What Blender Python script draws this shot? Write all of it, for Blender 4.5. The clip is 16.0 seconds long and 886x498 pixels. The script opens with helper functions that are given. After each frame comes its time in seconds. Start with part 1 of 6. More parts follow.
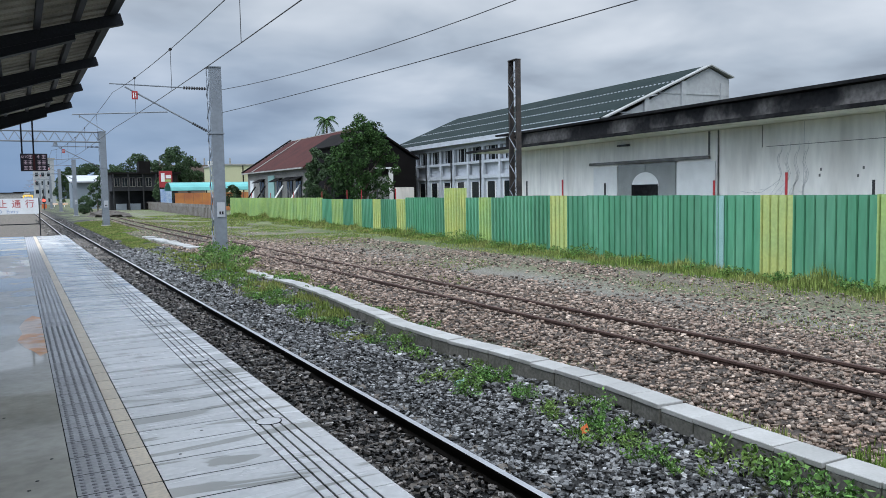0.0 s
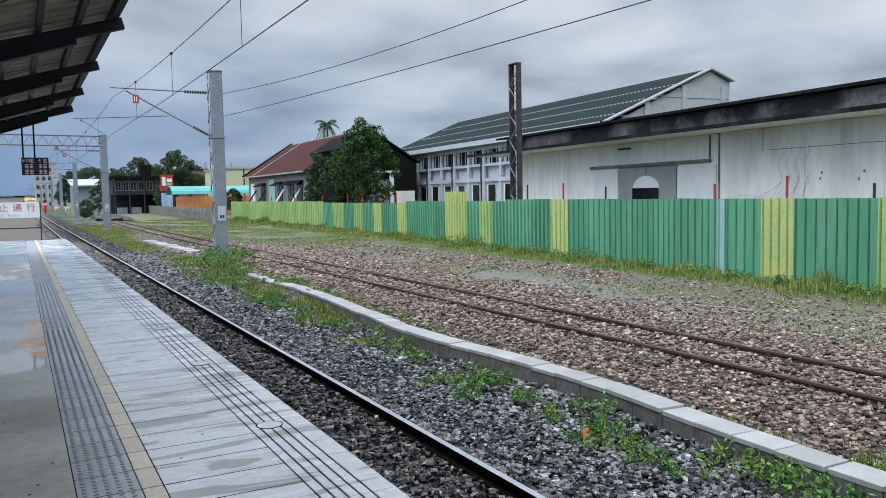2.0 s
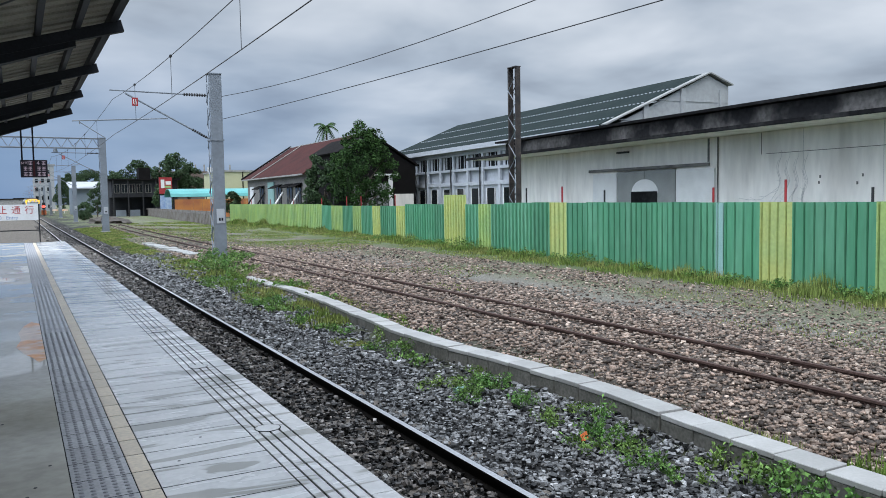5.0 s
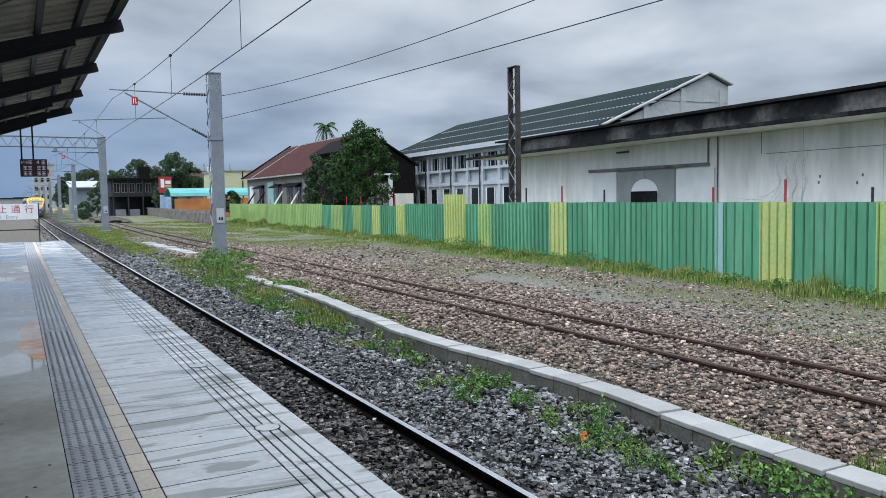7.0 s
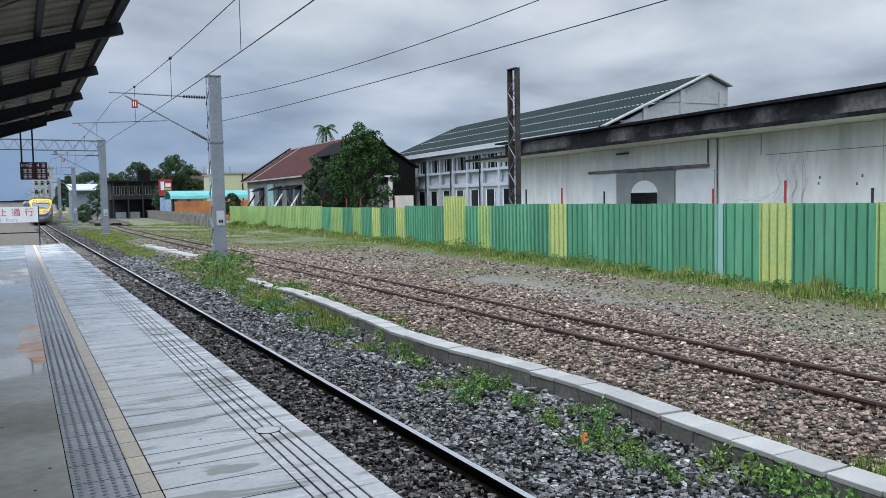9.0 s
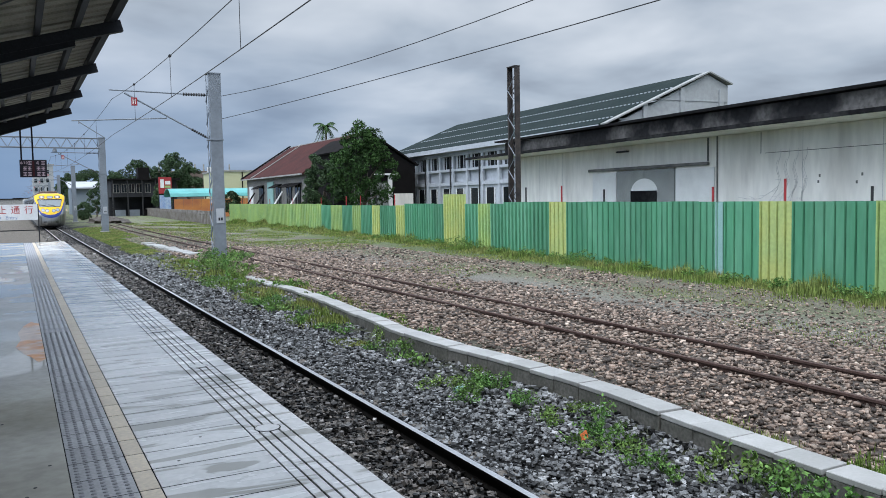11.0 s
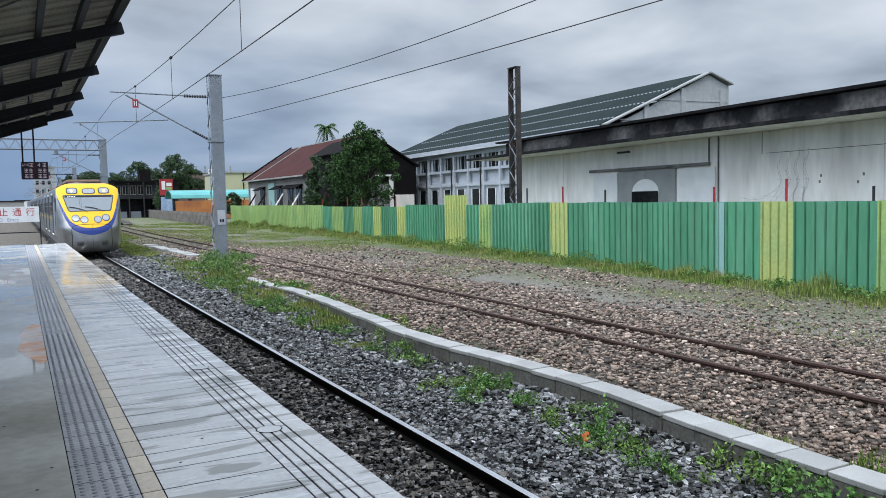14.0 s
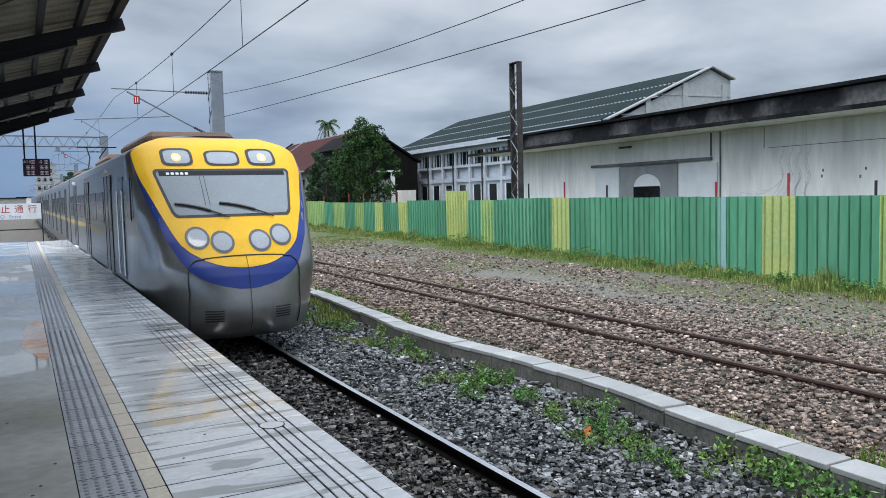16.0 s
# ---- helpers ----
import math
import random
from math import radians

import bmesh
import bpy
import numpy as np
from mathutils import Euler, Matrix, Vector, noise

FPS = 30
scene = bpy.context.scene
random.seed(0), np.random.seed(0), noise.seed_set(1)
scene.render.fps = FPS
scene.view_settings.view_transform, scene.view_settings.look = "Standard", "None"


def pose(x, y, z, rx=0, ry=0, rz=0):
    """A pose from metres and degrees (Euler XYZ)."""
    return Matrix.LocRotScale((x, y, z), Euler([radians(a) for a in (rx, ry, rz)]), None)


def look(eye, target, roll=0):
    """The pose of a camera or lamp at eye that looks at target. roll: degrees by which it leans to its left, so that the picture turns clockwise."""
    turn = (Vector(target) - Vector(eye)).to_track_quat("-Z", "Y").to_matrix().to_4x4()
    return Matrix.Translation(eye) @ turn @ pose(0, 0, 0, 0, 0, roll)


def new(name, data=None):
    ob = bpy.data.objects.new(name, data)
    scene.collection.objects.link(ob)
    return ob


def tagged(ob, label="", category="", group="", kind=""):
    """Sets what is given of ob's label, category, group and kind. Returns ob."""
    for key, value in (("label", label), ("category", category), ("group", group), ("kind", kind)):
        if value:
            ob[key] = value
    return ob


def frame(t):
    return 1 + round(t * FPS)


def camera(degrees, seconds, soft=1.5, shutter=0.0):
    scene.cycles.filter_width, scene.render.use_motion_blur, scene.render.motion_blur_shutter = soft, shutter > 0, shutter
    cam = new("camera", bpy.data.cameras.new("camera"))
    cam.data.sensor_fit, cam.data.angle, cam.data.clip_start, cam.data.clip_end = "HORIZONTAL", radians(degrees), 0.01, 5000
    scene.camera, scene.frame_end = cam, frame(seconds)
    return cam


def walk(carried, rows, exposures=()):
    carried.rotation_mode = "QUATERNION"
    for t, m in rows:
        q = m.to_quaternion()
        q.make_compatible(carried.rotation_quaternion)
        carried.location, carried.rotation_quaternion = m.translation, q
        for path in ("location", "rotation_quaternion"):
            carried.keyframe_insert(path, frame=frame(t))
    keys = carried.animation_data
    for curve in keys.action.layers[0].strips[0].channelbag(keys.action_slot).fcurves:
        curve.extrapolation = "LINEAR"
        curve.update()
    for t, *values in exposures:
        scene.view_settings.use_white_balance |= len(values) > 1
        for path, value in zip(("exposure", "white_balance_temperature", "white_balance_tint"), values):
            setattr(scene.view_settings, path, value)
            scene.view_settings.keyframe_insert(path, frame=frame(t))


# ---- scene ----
EYE = (0.0, 0.0, 2.506)


def eye(heading, dip, lean):
    """Camera pose: degrees turned from the track towards the yard, degrees of dip, degrees of lean."""
    h, d = radians(heading), radians(dip)
    way = Vector((math.sin(h) * math.cos(d), math.cos(h) * math.cos(d), -math.sin(d)))
    return look(EYE, Vector(EYE) + way * 10, -lean)


cam = camera(58.82, 16.0, soft=0.9)
walk(cam, [
    (0, eye(28.368, 4.239, 1.060)),
    (0.5, eye(28.319, 4.172, 1.056)),
    (1, eye(28.305, 4.024, 1.127)),
    (1.5, eye(28.305, 3.958, 1.148)),
    (2, eye(28.316, 3.979, 1.097)),
    (2.5, eye(28.348, 4.030, 1.016)),
    (3, eye(28.390, 4.036, 0.939)),
    (3.5, eye(28.411, 3.975, 0.961)),
    (4, eye(28.400, 3.833, 1.027)),
    (6.5, eye(28.422, 3.711, 0.891)),
    (7, eye(28.424, 3.782, 0.941)),
    (7.5, eye(28.430, 3.818, 1.029)),
    (8, eye(28.442, 3.778, 1.116)),
    (8.5, eye(28.419, 3.695, 1.107)),
    (9, eye(28.421, 3.639, 1.083)),
    (11.5, eye(28.440, 3.808, 1.041)),
    (12, eye(28.435, 3.803, 1.028)),
    (12.5, eye(28.437, 3.757, 0.995)),
    (13, eye(28.445, 3.711, 0.899)),
    (13.5, eye(28.423, 3.690, 1.013)),
    (14, eye(28.347, 3.714, 1.195)),
    (14.5, eye(28.288, 3.758, 1.331)),
    (15, eye(28.245, 3.834, 1.380)),
    (15.5, eye(28.218, 3.905, 1.389)),
    (16, eye(28.213, 4.027, 1.359)),
])

# ---- world, sun ----
world = bpy.data.worlds.new("overcast_sky")
scene.world = world
world.use_nodes = True


def build_sky():
    nt = world.node_tree
    n, l = nt.nodes, nt.links
    n.clear()
    out = n.new("ShaderNodeOutputWorld")
    bg = n.new("ShaderNodeBackground")
    sky = n.new("ShaderNodeTexSky")
    sky.sky_type, sky.sun_disc = "NISHITA", False
    sky.sun_elevation, sky.sun_rotation = radians(63), radians(211)
    tc = n.new("ShaderNodeTexCoord")
    sep = n.new("ShaderNodeSeparateXYZ")
    l.new(tc.outputs["Generated"], sep.inputs[0])
    # cloud layers projected on a flat deck
    add = n.new("ShaderNodeMath")
    add.operation, add.inputs[1].default_value = "ADD", 0.22
    l.new(sep.outputs["Z"], add.inputs[0])
    mx = n.new("ShaderNodeMath")
    mx.operation, mx.inputs[1].default_value = "MAXIMUM", 0.05
    l.new(add.outputs[0], mx.inputs[0])
    div = n.new("ShaderNodeVectorMath")
    div.operation = "DIVIDE"
    comb = n.new("ShaderNodeCombineXYZ")
    for i in range(3):
        l.new(mx.outputs[0], comb.inputs[i])
    l.new(tc.outputs["Generated"], div.inputs[0])
    l.new(comb.outputs[0], div.inputs[1])
    n1 = n.new("ShaderNodeTexNoise")
    n1.inputs["Scale"].default_value, n1.inputs["Detail"].default_value = 1.9, 4
    n1.inputs["Roughness"].default_value, n1.inputs["Distortion"].default_value = 0.46, 0.15
    l.new(div.outputs[0], n1.inputs["Vector"])
    ramp = n.new("ShaderNodeValToRGB")
    e = ramp.color_ramp.elements
    e[0].position, e[0].color = 0.30, (0.26, 0.295, 0.355, 1)
    e[1].position, e[1].color = 0.70, (0.66, 0.71, 0.78, 1)
    mid = ramp.color_ramp.elements.new(0.47)
    mid.color = (0.42, 0.48, 0.56, 1)
    l.new(n1.outputs[0], ramp.inputs[0])
    # rain-blue haze low over the track's far end
    hz = n.new("ShaderNodeMapRange")
    hz.inputs["From Min"].default_value, hz.inputs["From Max"].default_value = 0.02, 0.26
    hz.inputs["To Min"].default_value, hz.inputs["To Max"].default_value = 1.0, 0.0
    hz.interpolation_type = "SMOOTHSTEP"
    l.new(sep.outputs["Z"], hz.inputs["Value"])
    side = n.new("ShaderNodeMapRange")
    side.inputs["From Min"].default_value, side.inputs["From Max"].default_value = -0.05, 0.62
    side.inputs["To Min"].default_value, side.inputs["To Max"].default_value = 1.0, 0.15
    l.new(sep.outputs["X"], side.inputs["Value"])
    mul = n.new("ShaderNodeMath")
    mul.operation = "MULTIPLY"
    l.new(hz.outputs[0], mul.inputs[0])
    l.new(side.outputs[0], mul.inputs[1])
    mix = n.new("ShaderNodeMix")
    mix.data_type = "RGBA"
    mix.inputs["B"].default_value = (0.165, 0.28, 0.49, 1)
    l.new(mul.outputs[0], mix.inputs["Factor"])
    l.new(ramp.outputs[0], mix.inputs["A"])
    both = n.new("ShaderNodeMix")
    both.data_type, both.blend_type = "RGBA", "ADD"
    both.inputs["Factor"].default_value = 1.0
    dim = n.new("ShaderNodeVectorMath")
    dim.operation = "SCALE"
    dim.inputs["Scale"].default_value = 0.01
    l.new(sky.outputs[0], dim.inputs[0])
    l.new(mix.outputs["Result"], both.inputs["A"])
    l.new(dim.outputs[0], both.inputs["B"])
    # an overcast sky is brighter overhead than near the horizon
    zen = n.new("ShaderNodeMapRange")
    zen.inputs["From Min"].default_value, zen.inputs["From Max"].default_value = 0.34, 0.95
    zen.inputs["To Min"].default_value, zen.inputs["To Max"].default_value = 1.0, 4.3
    l.new(sep.outputs["Z"], zen.inputs["Value"])
    rise = n.new("ShaderNodeVectorMath")
    rise.operation = "SCALE"
    l.new(both.outputs["Result"], rise.inputs[0])
    # the sun stands behind the cloud over the station, and that side of the sky is lighter
    lit = n.new("ShaderNodeMapRange")
    lit.inputs["From Min"].default_value, lit.inputs["From Max"].default_value = -0.1, -0.85
    lit.inputs["To Min"].default_value, lit.inputs["To Max"].default_value = 1.0, 2.4
    lit.interpolation_type = "SMOOTHSTEP"
    l.new(sep.outputs["X"], lit.inputs["Value"])
    gain = n.new("ShaderNodeMath")
    gain.operation = "MULTIPLY"
    l.new(zen.outputs[0], gain.inputs[0])
    l.new(lit.outputs[0], gain.inputs[1])
    l.new(gain.outputs[0], rise.inputs["Scale"])
    l.new(rise.outputs[0], bg.inputs["Color"])
    bg.inputs["Strength"].default_value = 1.0
    l.new(bg.outputs[0], out.inputs[0])


build_sky()
sun = new("sun", bpy.data.lights.new("sun", "SUN"))
sun.data.energy, sun.data.angle, sun.data.color = 1.5, radians(35), (1.0, 0.97, 0.93)
sun.matrix_world = look((0, 0, 50), (11, 18, 50 - 41))
scene.view_settings.exposure = 0.0


# ---- materials ----
def mat(name, color, rough=0.7, metal=0.0, var=0.25, scale=3.0, fine=40.0, bump=0.15, tint=None, spec=0.5, objects=0.0,
        ramp=(0.35, 0.7), streak=0.0, coat=0.0, dist=0.004):
    """A surface with two scales of variation: patches towards tint, fine grain and relief."""
    m = bpy.data.materials.new(name)
    m.use_nodes = True
    nt = m.node_tree
    n, l = nt.nodes, nt.links
    b = n["Principled BSDF"]
    b.inputs["Roughness"].default_value, b.inputs["Metallic"].default_value = rough, metal
    b.inputs["Specular IOR Level"].default_value = spec
    b.inputs["Coat Weight"].default_value, b.inputs["Coat Roughness"].default_value = coat, 0.06
    geo = n.new("ShaderNodeNewGeometry") if not objects else n.new("ShaderNodeTexCoord")
    where = geo.outputs["Position"] if not objects else geo.outputs["Object"]
    if streak:
        mp = n.new("ShaderNodeMapping")
        mp.inputs["Scale"].default_value = (1, 1, streak)
        l.new(where, mp.inputs[0])
        where = mp.outputs[0]
    big, small = n.new("ShaderNodeTexNoise"), n.new("ShaderNodeTexNoise")
    big.inputs["Scale"].default_value, big.inputs["Detail"].default_value = scale, 4
    small.inputs["Scale"].default_value, small.inputs["Detail"].default_value = fine, 3
    l.new(where, big.inputs["Vector"])
    l.new(where, small.inputs["Vector"])
    r = n.new("ShaderNodeMapRange")
    r.inputs["From Min"].default_value, r.inputs["From Max"].default_value = ramp
    l.new(big.outputs[0], r.inputs["Value"])
    tint = tint or [c * (1 - var) for c in color]
    mix = n.new("ShaderNodeMix")
    mix.data_type = "RGBA"
    mix.inputs["A"].default_value, mix.inputs["B"].default_value = (*color, 1), (*tint, 1)
    l.new(r.outputs[0], mix.inputs["Factor"])
    g = n.new("ShaderNodeMapRange")
    g.inputs["From Min"].default_value, g.inputs["From Max"].default_value = 0.3, 0.7
    g.inputs["To Min"].default_value, g.inputs["To Max"].default_value = 1 - var, 1 + var * 0.6
    l.new(small.outputs[0], g.inputs["Value"])
    sc = n.new("ShaderNodeVectorMath")
    sc.operation = "SCALE"
    l.new(mix.outputs["Result"], sc.inputs[0])
    l.new(g.outputs[0], sc.inputs["Scale"])
    l.new(sc.outputs[0], b.inputs["Base Color"])
    if bump:
        bp = n.new("ShaderNodeBump")
        bp.inputs["Strength"].default_value, bp.inputs["Distance"].default_value = bump, dist
        l.new(small.outputs[0], bp.inputs["Height"])
        l.new(bp.outputs[0], b.inputs["Normal"])
    return m


def vary(m, low=0.7, high=1.25, islands=False):
    """Each piece a little lighter or darker than the next."""
    n, l = m.node_tree.nodes, m.node_tree.links
    b = n["Principled BSDF"]
    src = b.inputs["Base Color"].links[0].from_socket
    rnd = n.new("ShaderNodeNewGeometry").outputs["Random Per Island"] if islands else n.new("ShaderNodeObjectInfo").outputs["Random"]
    mr = n.new("ShaderNodeMapRange")
    mr.inputs["To Min"].default_value, mr.inputs["To Max"].default_value = low, high
    l.new(rnd, mr.inputs["Value"])
    sc = n.new("ShaderNodeVectorMath")
    sc.operation = "SCALE"
    l.new(src, sc.inputs[0])
    l.new(mr.outputs[0], sc.inputs["Scale"])
    l.new(sc.outputs[0], b.inputs["Base Color"])
    return m


def glow(name, color, strength):
    m = bpy.data.materials.new(name)
    m.use_nodes = True
    b = m.node_tree.nodes["Principled BSDF"]
    b.inputs["Base Color"].default_value = (*color, 1)
    b.inputs["Emission Color"].default_value = (*color, 1)
    b.inputs["Emission Strength"].default_value = strength
    return m


def wet_tile():
    """Pale platform tiles, wet: thin standing water and dirt lie in streaks across the platform."""
    m = mat("wet_platform_tile", (0.82, 0.815, 0.80), 0.2, var=0.10, scale=0.9, fine=25, tint=(0.67, 0.665, 0.65), bump=0.03, spec=0.7, coat=0.35)
    n, l = m.node_tree.nodes, m.node_tree.links
    b = n["Principled BSDF"]
    src = b.inputs["Base Color"].links[0].from_socket
    geo, mp, ns = n.new("ShaderNodeNewGeometry"), n.new("ShaderNodeMapping"), n.new("ShaderNodeTexNoise")
    mp.inputs["Scale"].default_value = (1.0, 5.2, 1)
    ns.inputs["Scale"].default_value, ns.inputs["Detail"].default_value, ns.inputs["Distortion"].default_value = 1.0, 3, 0.6
    l.new(geo.outputs["Position"], mp.inputs[0])
    l.new(mp.outputs[0], ns.inputs["Vector"])
    r = n.new("ShaderNodeMapRange")
    r.inputs["From Min"].default_value, r.inputs["From Max"].default_value = 0.56, 0.59
    l.new(ns.outputs[0], r.inputs["Value"])
    mix = n.new("ShaderNodeMix")
    mix.data_type = "RGBA"
    mix.inputs["B"].default_value = (0.33, 0.325, 0.285, 1)
    f = n.new("ShaderNodeMath")
    f.operation, f.inputs[1].default_value = "MULTIPLY", 0.85
    l.new(r.outputs[0], f.inputs[0])
    l.new(f.outputs[0], mix.inputs["Factor"])
    l.new(src, mix.inputs["A"])
    l.new(mix.outputs["Result"], b.inputs["Base Color"])
    rr = n.new("ShaderNodeMapRange")
    rr.inputs["From Min"].default_value, rr.inputs["From Max"].default_value = 0.40, 0.62
    rr.inputs["To Min"].default_value, rr.inputs["To Max"].default_value = 0.30, 0.07
    l.new(ns.outputs[0], rr.inputs["Value"])
    l.new(rr.outputs[0], b.inputs["Roughness"])
    return m


def wet_floor():
    """Grey-brown terrazzo, damp, with still puddles."""
    m = mat("wet_terrazzo", (0.55, 0.535, 0.48), 0.2, var=0.12, scale=0.8, fine=14, tint=(0.40, 0.385, 0.34), bump=0.0, spec=0.6, coat=0.15)
    n, l = m.node_tree.nodes, m.node_tree.links
    geo, ns, r = n.new("ShaderNodeNewGeometry"), n.new("ShaderNodeTexNoise"), n.new("ShaderNodeMapRange")
    ns.inputs["Scale"].default_value, ns.inputs["Detail"].default_value = 0.9, 4
    l.new(geo.outputs["Position"], ns.inputs["Vector"])
    r.inputs["From Min"].default_value, r.inputs["From Max"].default_value = 0.47, 0.53
    r.inputs["To Min"].default_value, r.inputs["To Max"].default_value = 0.04, 0.24
    l.new(ns.outputs[0], r.inputs["Value"])
    l.new(r.outputs[0], n["Principled BSDF"].inputs["Roughness"])
    return m


def pebbled(m, pale, stops):
    """Each stone of its own brightness, the darkest as painted gap shade, and some of another, paler rock."""
    n, l = m.node_tree.nodes, m.node_tree.links
    b = n["Principled BSDF"]
    src = b.inputs["Base Color"].links[0].from_socket
    rnd = n.new("ShaderNodeNewGeometry").outputs["Random Per Island"]
    ramp = n.new("ShaderNodeValToRGB")
    e = ramp.color_ramp.elements
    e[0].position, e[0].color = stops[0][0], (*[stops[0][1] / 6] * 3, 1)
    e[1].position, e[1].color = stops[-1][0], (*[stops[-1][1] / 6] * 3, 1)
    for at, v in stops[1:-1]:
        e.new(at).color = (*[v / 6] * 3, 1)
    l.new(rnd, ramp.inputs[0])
    spread = n.new("ShaderNodeMath")
    spread.operation, spread.inputs[1].default_value = "MULTIPLY", 37.0
    l.new(rnd, spread.inputs[0])
    part_of = n.new("ShaderNodeMath")
    part_of.operation = "FRACT"
    l.new(spread.outputs[0], part_of.inputs[0])
    share = n.new("ShaderNodeMapRange")
    share.inputs["From Min"].default_value, share.inputs["From Max"].default_value = 0.35, 1.0
    l.new(part_of.outputs[0], share.inputs["Value"])
    mix = n.new("ShaderNodeMix")
    mix.data_type = "RGBA"
    mix.inputs["B"].default_value = (*pale, 1)
    l.new(share.outputs[0], mix.inputs["Factor"])
    l.new(src, mix.inputs["A"])
    six = n.new("ShaderNodeVectorMath")
    six.operation, six.inputs["Scale"].default_value = "SCALE", 6.0
    l.new(ramp.outputs[0], six.inputs[0])
    out = n.new("ShaderNodeVectorMath")
    out.operation = "MULTIPLY"
    l.new(mix.outputs["Result"], out.inputs[0])
    l.new(six.outputs[0], out.inputs[1])
    l.new(out.outputs[0], b.inputs["Base Color"])
    return m


# the lowest stops colour some stones near-black, as shadowed gaps in the ballast
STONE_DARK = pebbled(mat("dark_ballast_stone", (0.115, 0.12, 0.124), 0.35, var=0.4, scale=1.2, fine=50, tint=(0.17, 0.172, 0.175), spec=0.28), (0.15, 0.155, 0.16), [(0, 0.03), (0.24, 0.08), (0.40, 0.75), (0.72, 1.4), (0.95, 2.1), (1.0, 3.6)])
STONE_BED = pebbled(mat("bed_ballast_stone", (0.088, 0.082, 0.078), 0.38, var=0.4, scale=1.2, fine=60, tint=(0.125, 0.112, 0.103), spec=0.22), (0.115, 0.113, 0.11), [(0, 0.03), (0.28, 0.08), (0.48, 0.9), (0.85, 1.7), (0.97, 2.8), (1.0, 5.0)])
STONE_BROWN = pebbled(mat("brown_ballast_stone", (0.20, 0.146, 0.115), 0.42, var=0.35, scale=0.8, fine=60, tint=(0.23, 0.172, 0.138), spec=0.2), (0.255, 0.21, 0.175), [(0, 0.12), (0.18, 0.35), (0.42, 0.9), (0.8, 1.35), (0.97, 2.0), (1.0, 2.6)])
STEEL_SHINY = mat("worn_rail_steel", (0.80, 0.81, 0.82), 0.32, 1.0, var=0.15, scale=2, bump=0.05)
STEEL_DARK = mat("black_rail_steel", (0.008, 0.007, 0.006), 0.85, 0.0, var=0.3, spec=0.1)
RUST = mat("rusted_rail", (0.06, 0.032, 0.024), 0.85, 0.0, var=0.3, scale=4, tint=(0.07, 0.038, 0.03))
SLEEPER = mat("concrete_sleeper", (0.17, 0.15, 0.13), 0.85, var=0.3)
EARTH = mat("dark_wet_earth", (0.045, 0.038, 0.032), 0.9, var=0.45, scale=2, fine=12, tint=(0.10, 0.085, 0.07), bump=0.5, dist=0.05)
TILE = vary(wet_tile(), 0.92, 1.06)
GROOVE = mat("groove_joint", (0.012, 0.012, 0.013), 0.95, var=0.2, spec=0.05)
TACTILE = vary(mat("grey_tactile_tile", (0.50, 0.50, 0.515), 0.24, var=0.15, scale=2, tint=(0.42, 0.42, 0.43), bump=0.05), 0.9, 1.08)
# darker than the tile: the canopy's dark reflection on the knobs, painted in
TACTILE_KNOB = mat("shaded_tactile_knob", (0.22, 0.22, 0.235), 0.5, var=0.25, scale=3, tint=(0.20, 0.20, 0.21), bump=0.05)
CREAM = vary(mat("cream_tile", (0.76, 0.64, 0.49), 0.3, var=0.15, scale=2, bump=0.05), 0.9, 1.08)
WETFLOOR = wet_floor()
ORANGE_PALE = mat("orange_patch", (0.80, 0.36, 0.12), 0.2, var=0.2, scale=2.2, fine=9, tint=(0.80, 0.62, 0.50), bump=0.01, ramp=(0.40, 0.52))
CONCRETE = mat("weathered_concrete", (0.36, 0.36, 0.345), 0.8, var=0.3, scale=1.5, fine=20, tint=(0.23, 0.225, 0.21), bump=0.3)
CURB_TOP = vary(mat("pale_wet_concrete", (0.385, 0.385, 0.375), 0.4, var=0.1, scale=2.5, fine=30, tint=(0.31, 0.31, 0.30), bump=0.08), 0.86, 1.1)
# stained kerb face, darkened in colour for the shade below the sky-lit caps
CURB_FACE = mat("stained_shaded_concrete", (0.16, 0.155, 0.14), 0.85, var=0.35, scale=3, fine=25, tint=(0.10, 0.10, 0.085), bump=0.4)
PICKET = mat("stained_brown_picket", (0.15, 0.13, 0.115), 0.9, var=0.3, scale=1.2, tint=(0.24, 0.225, 0.21))
PIPE = mat("weathered_pipe", (0.22, 0.21, 0.20), 0.8, var=0.4, scale=1.5, tint=(0.10, 0.10, 0.10))
VINE = mat("dead_creeper", (0.56, 0.55, 0.56), 0.9, var=0.3)
GALV = mat("galvanised_steel", (0.21, 0.24, 0.275), 0.6, 0.1, var=0.1, scale=1.2, fine=8, tint=(0.17, 0.195, 0.225), bump=0.05)
DARKSTEEL = mat("dark_painted_steel", (0.014, 0.016, 0.021), 0.6, 0.1, var=0.3, scale=3, spec=0.25)
OLDSTEEL = mat("old_rusty_lattice", (0.075, 0.062, 0.055), 0.75, 0.2, var=0.4, scale=2.5, tint=(0.03, 0.03, 0.032))
ROOFSHEET = mat("grimy_roof_sheet", (0.33, 0.31, 0.25), 0.7, var=0.25, scale=1.2, tint=(0.20, 0.19, 0.15))
GREEN = vary(mat("green_fence_sheet", (0.072, 0.262, 0.142), 0.55, var=0.14, scale=1.6, fine=9, tint=(0.125, 0.32, 0.20), bump=0.03, streak=0.15, ramp=(0.42, 0.75)), 0.86, 1.12)
YELLOWGREEN = vary(mat("yellow_green_fence_sheet", (0.33, 0.46, 0.15), 0.55, var=0.14, scale=0.9, fine=9, tint=(0.25, 0.40, 0.16), bump=0.05), 0.88, 1.1)
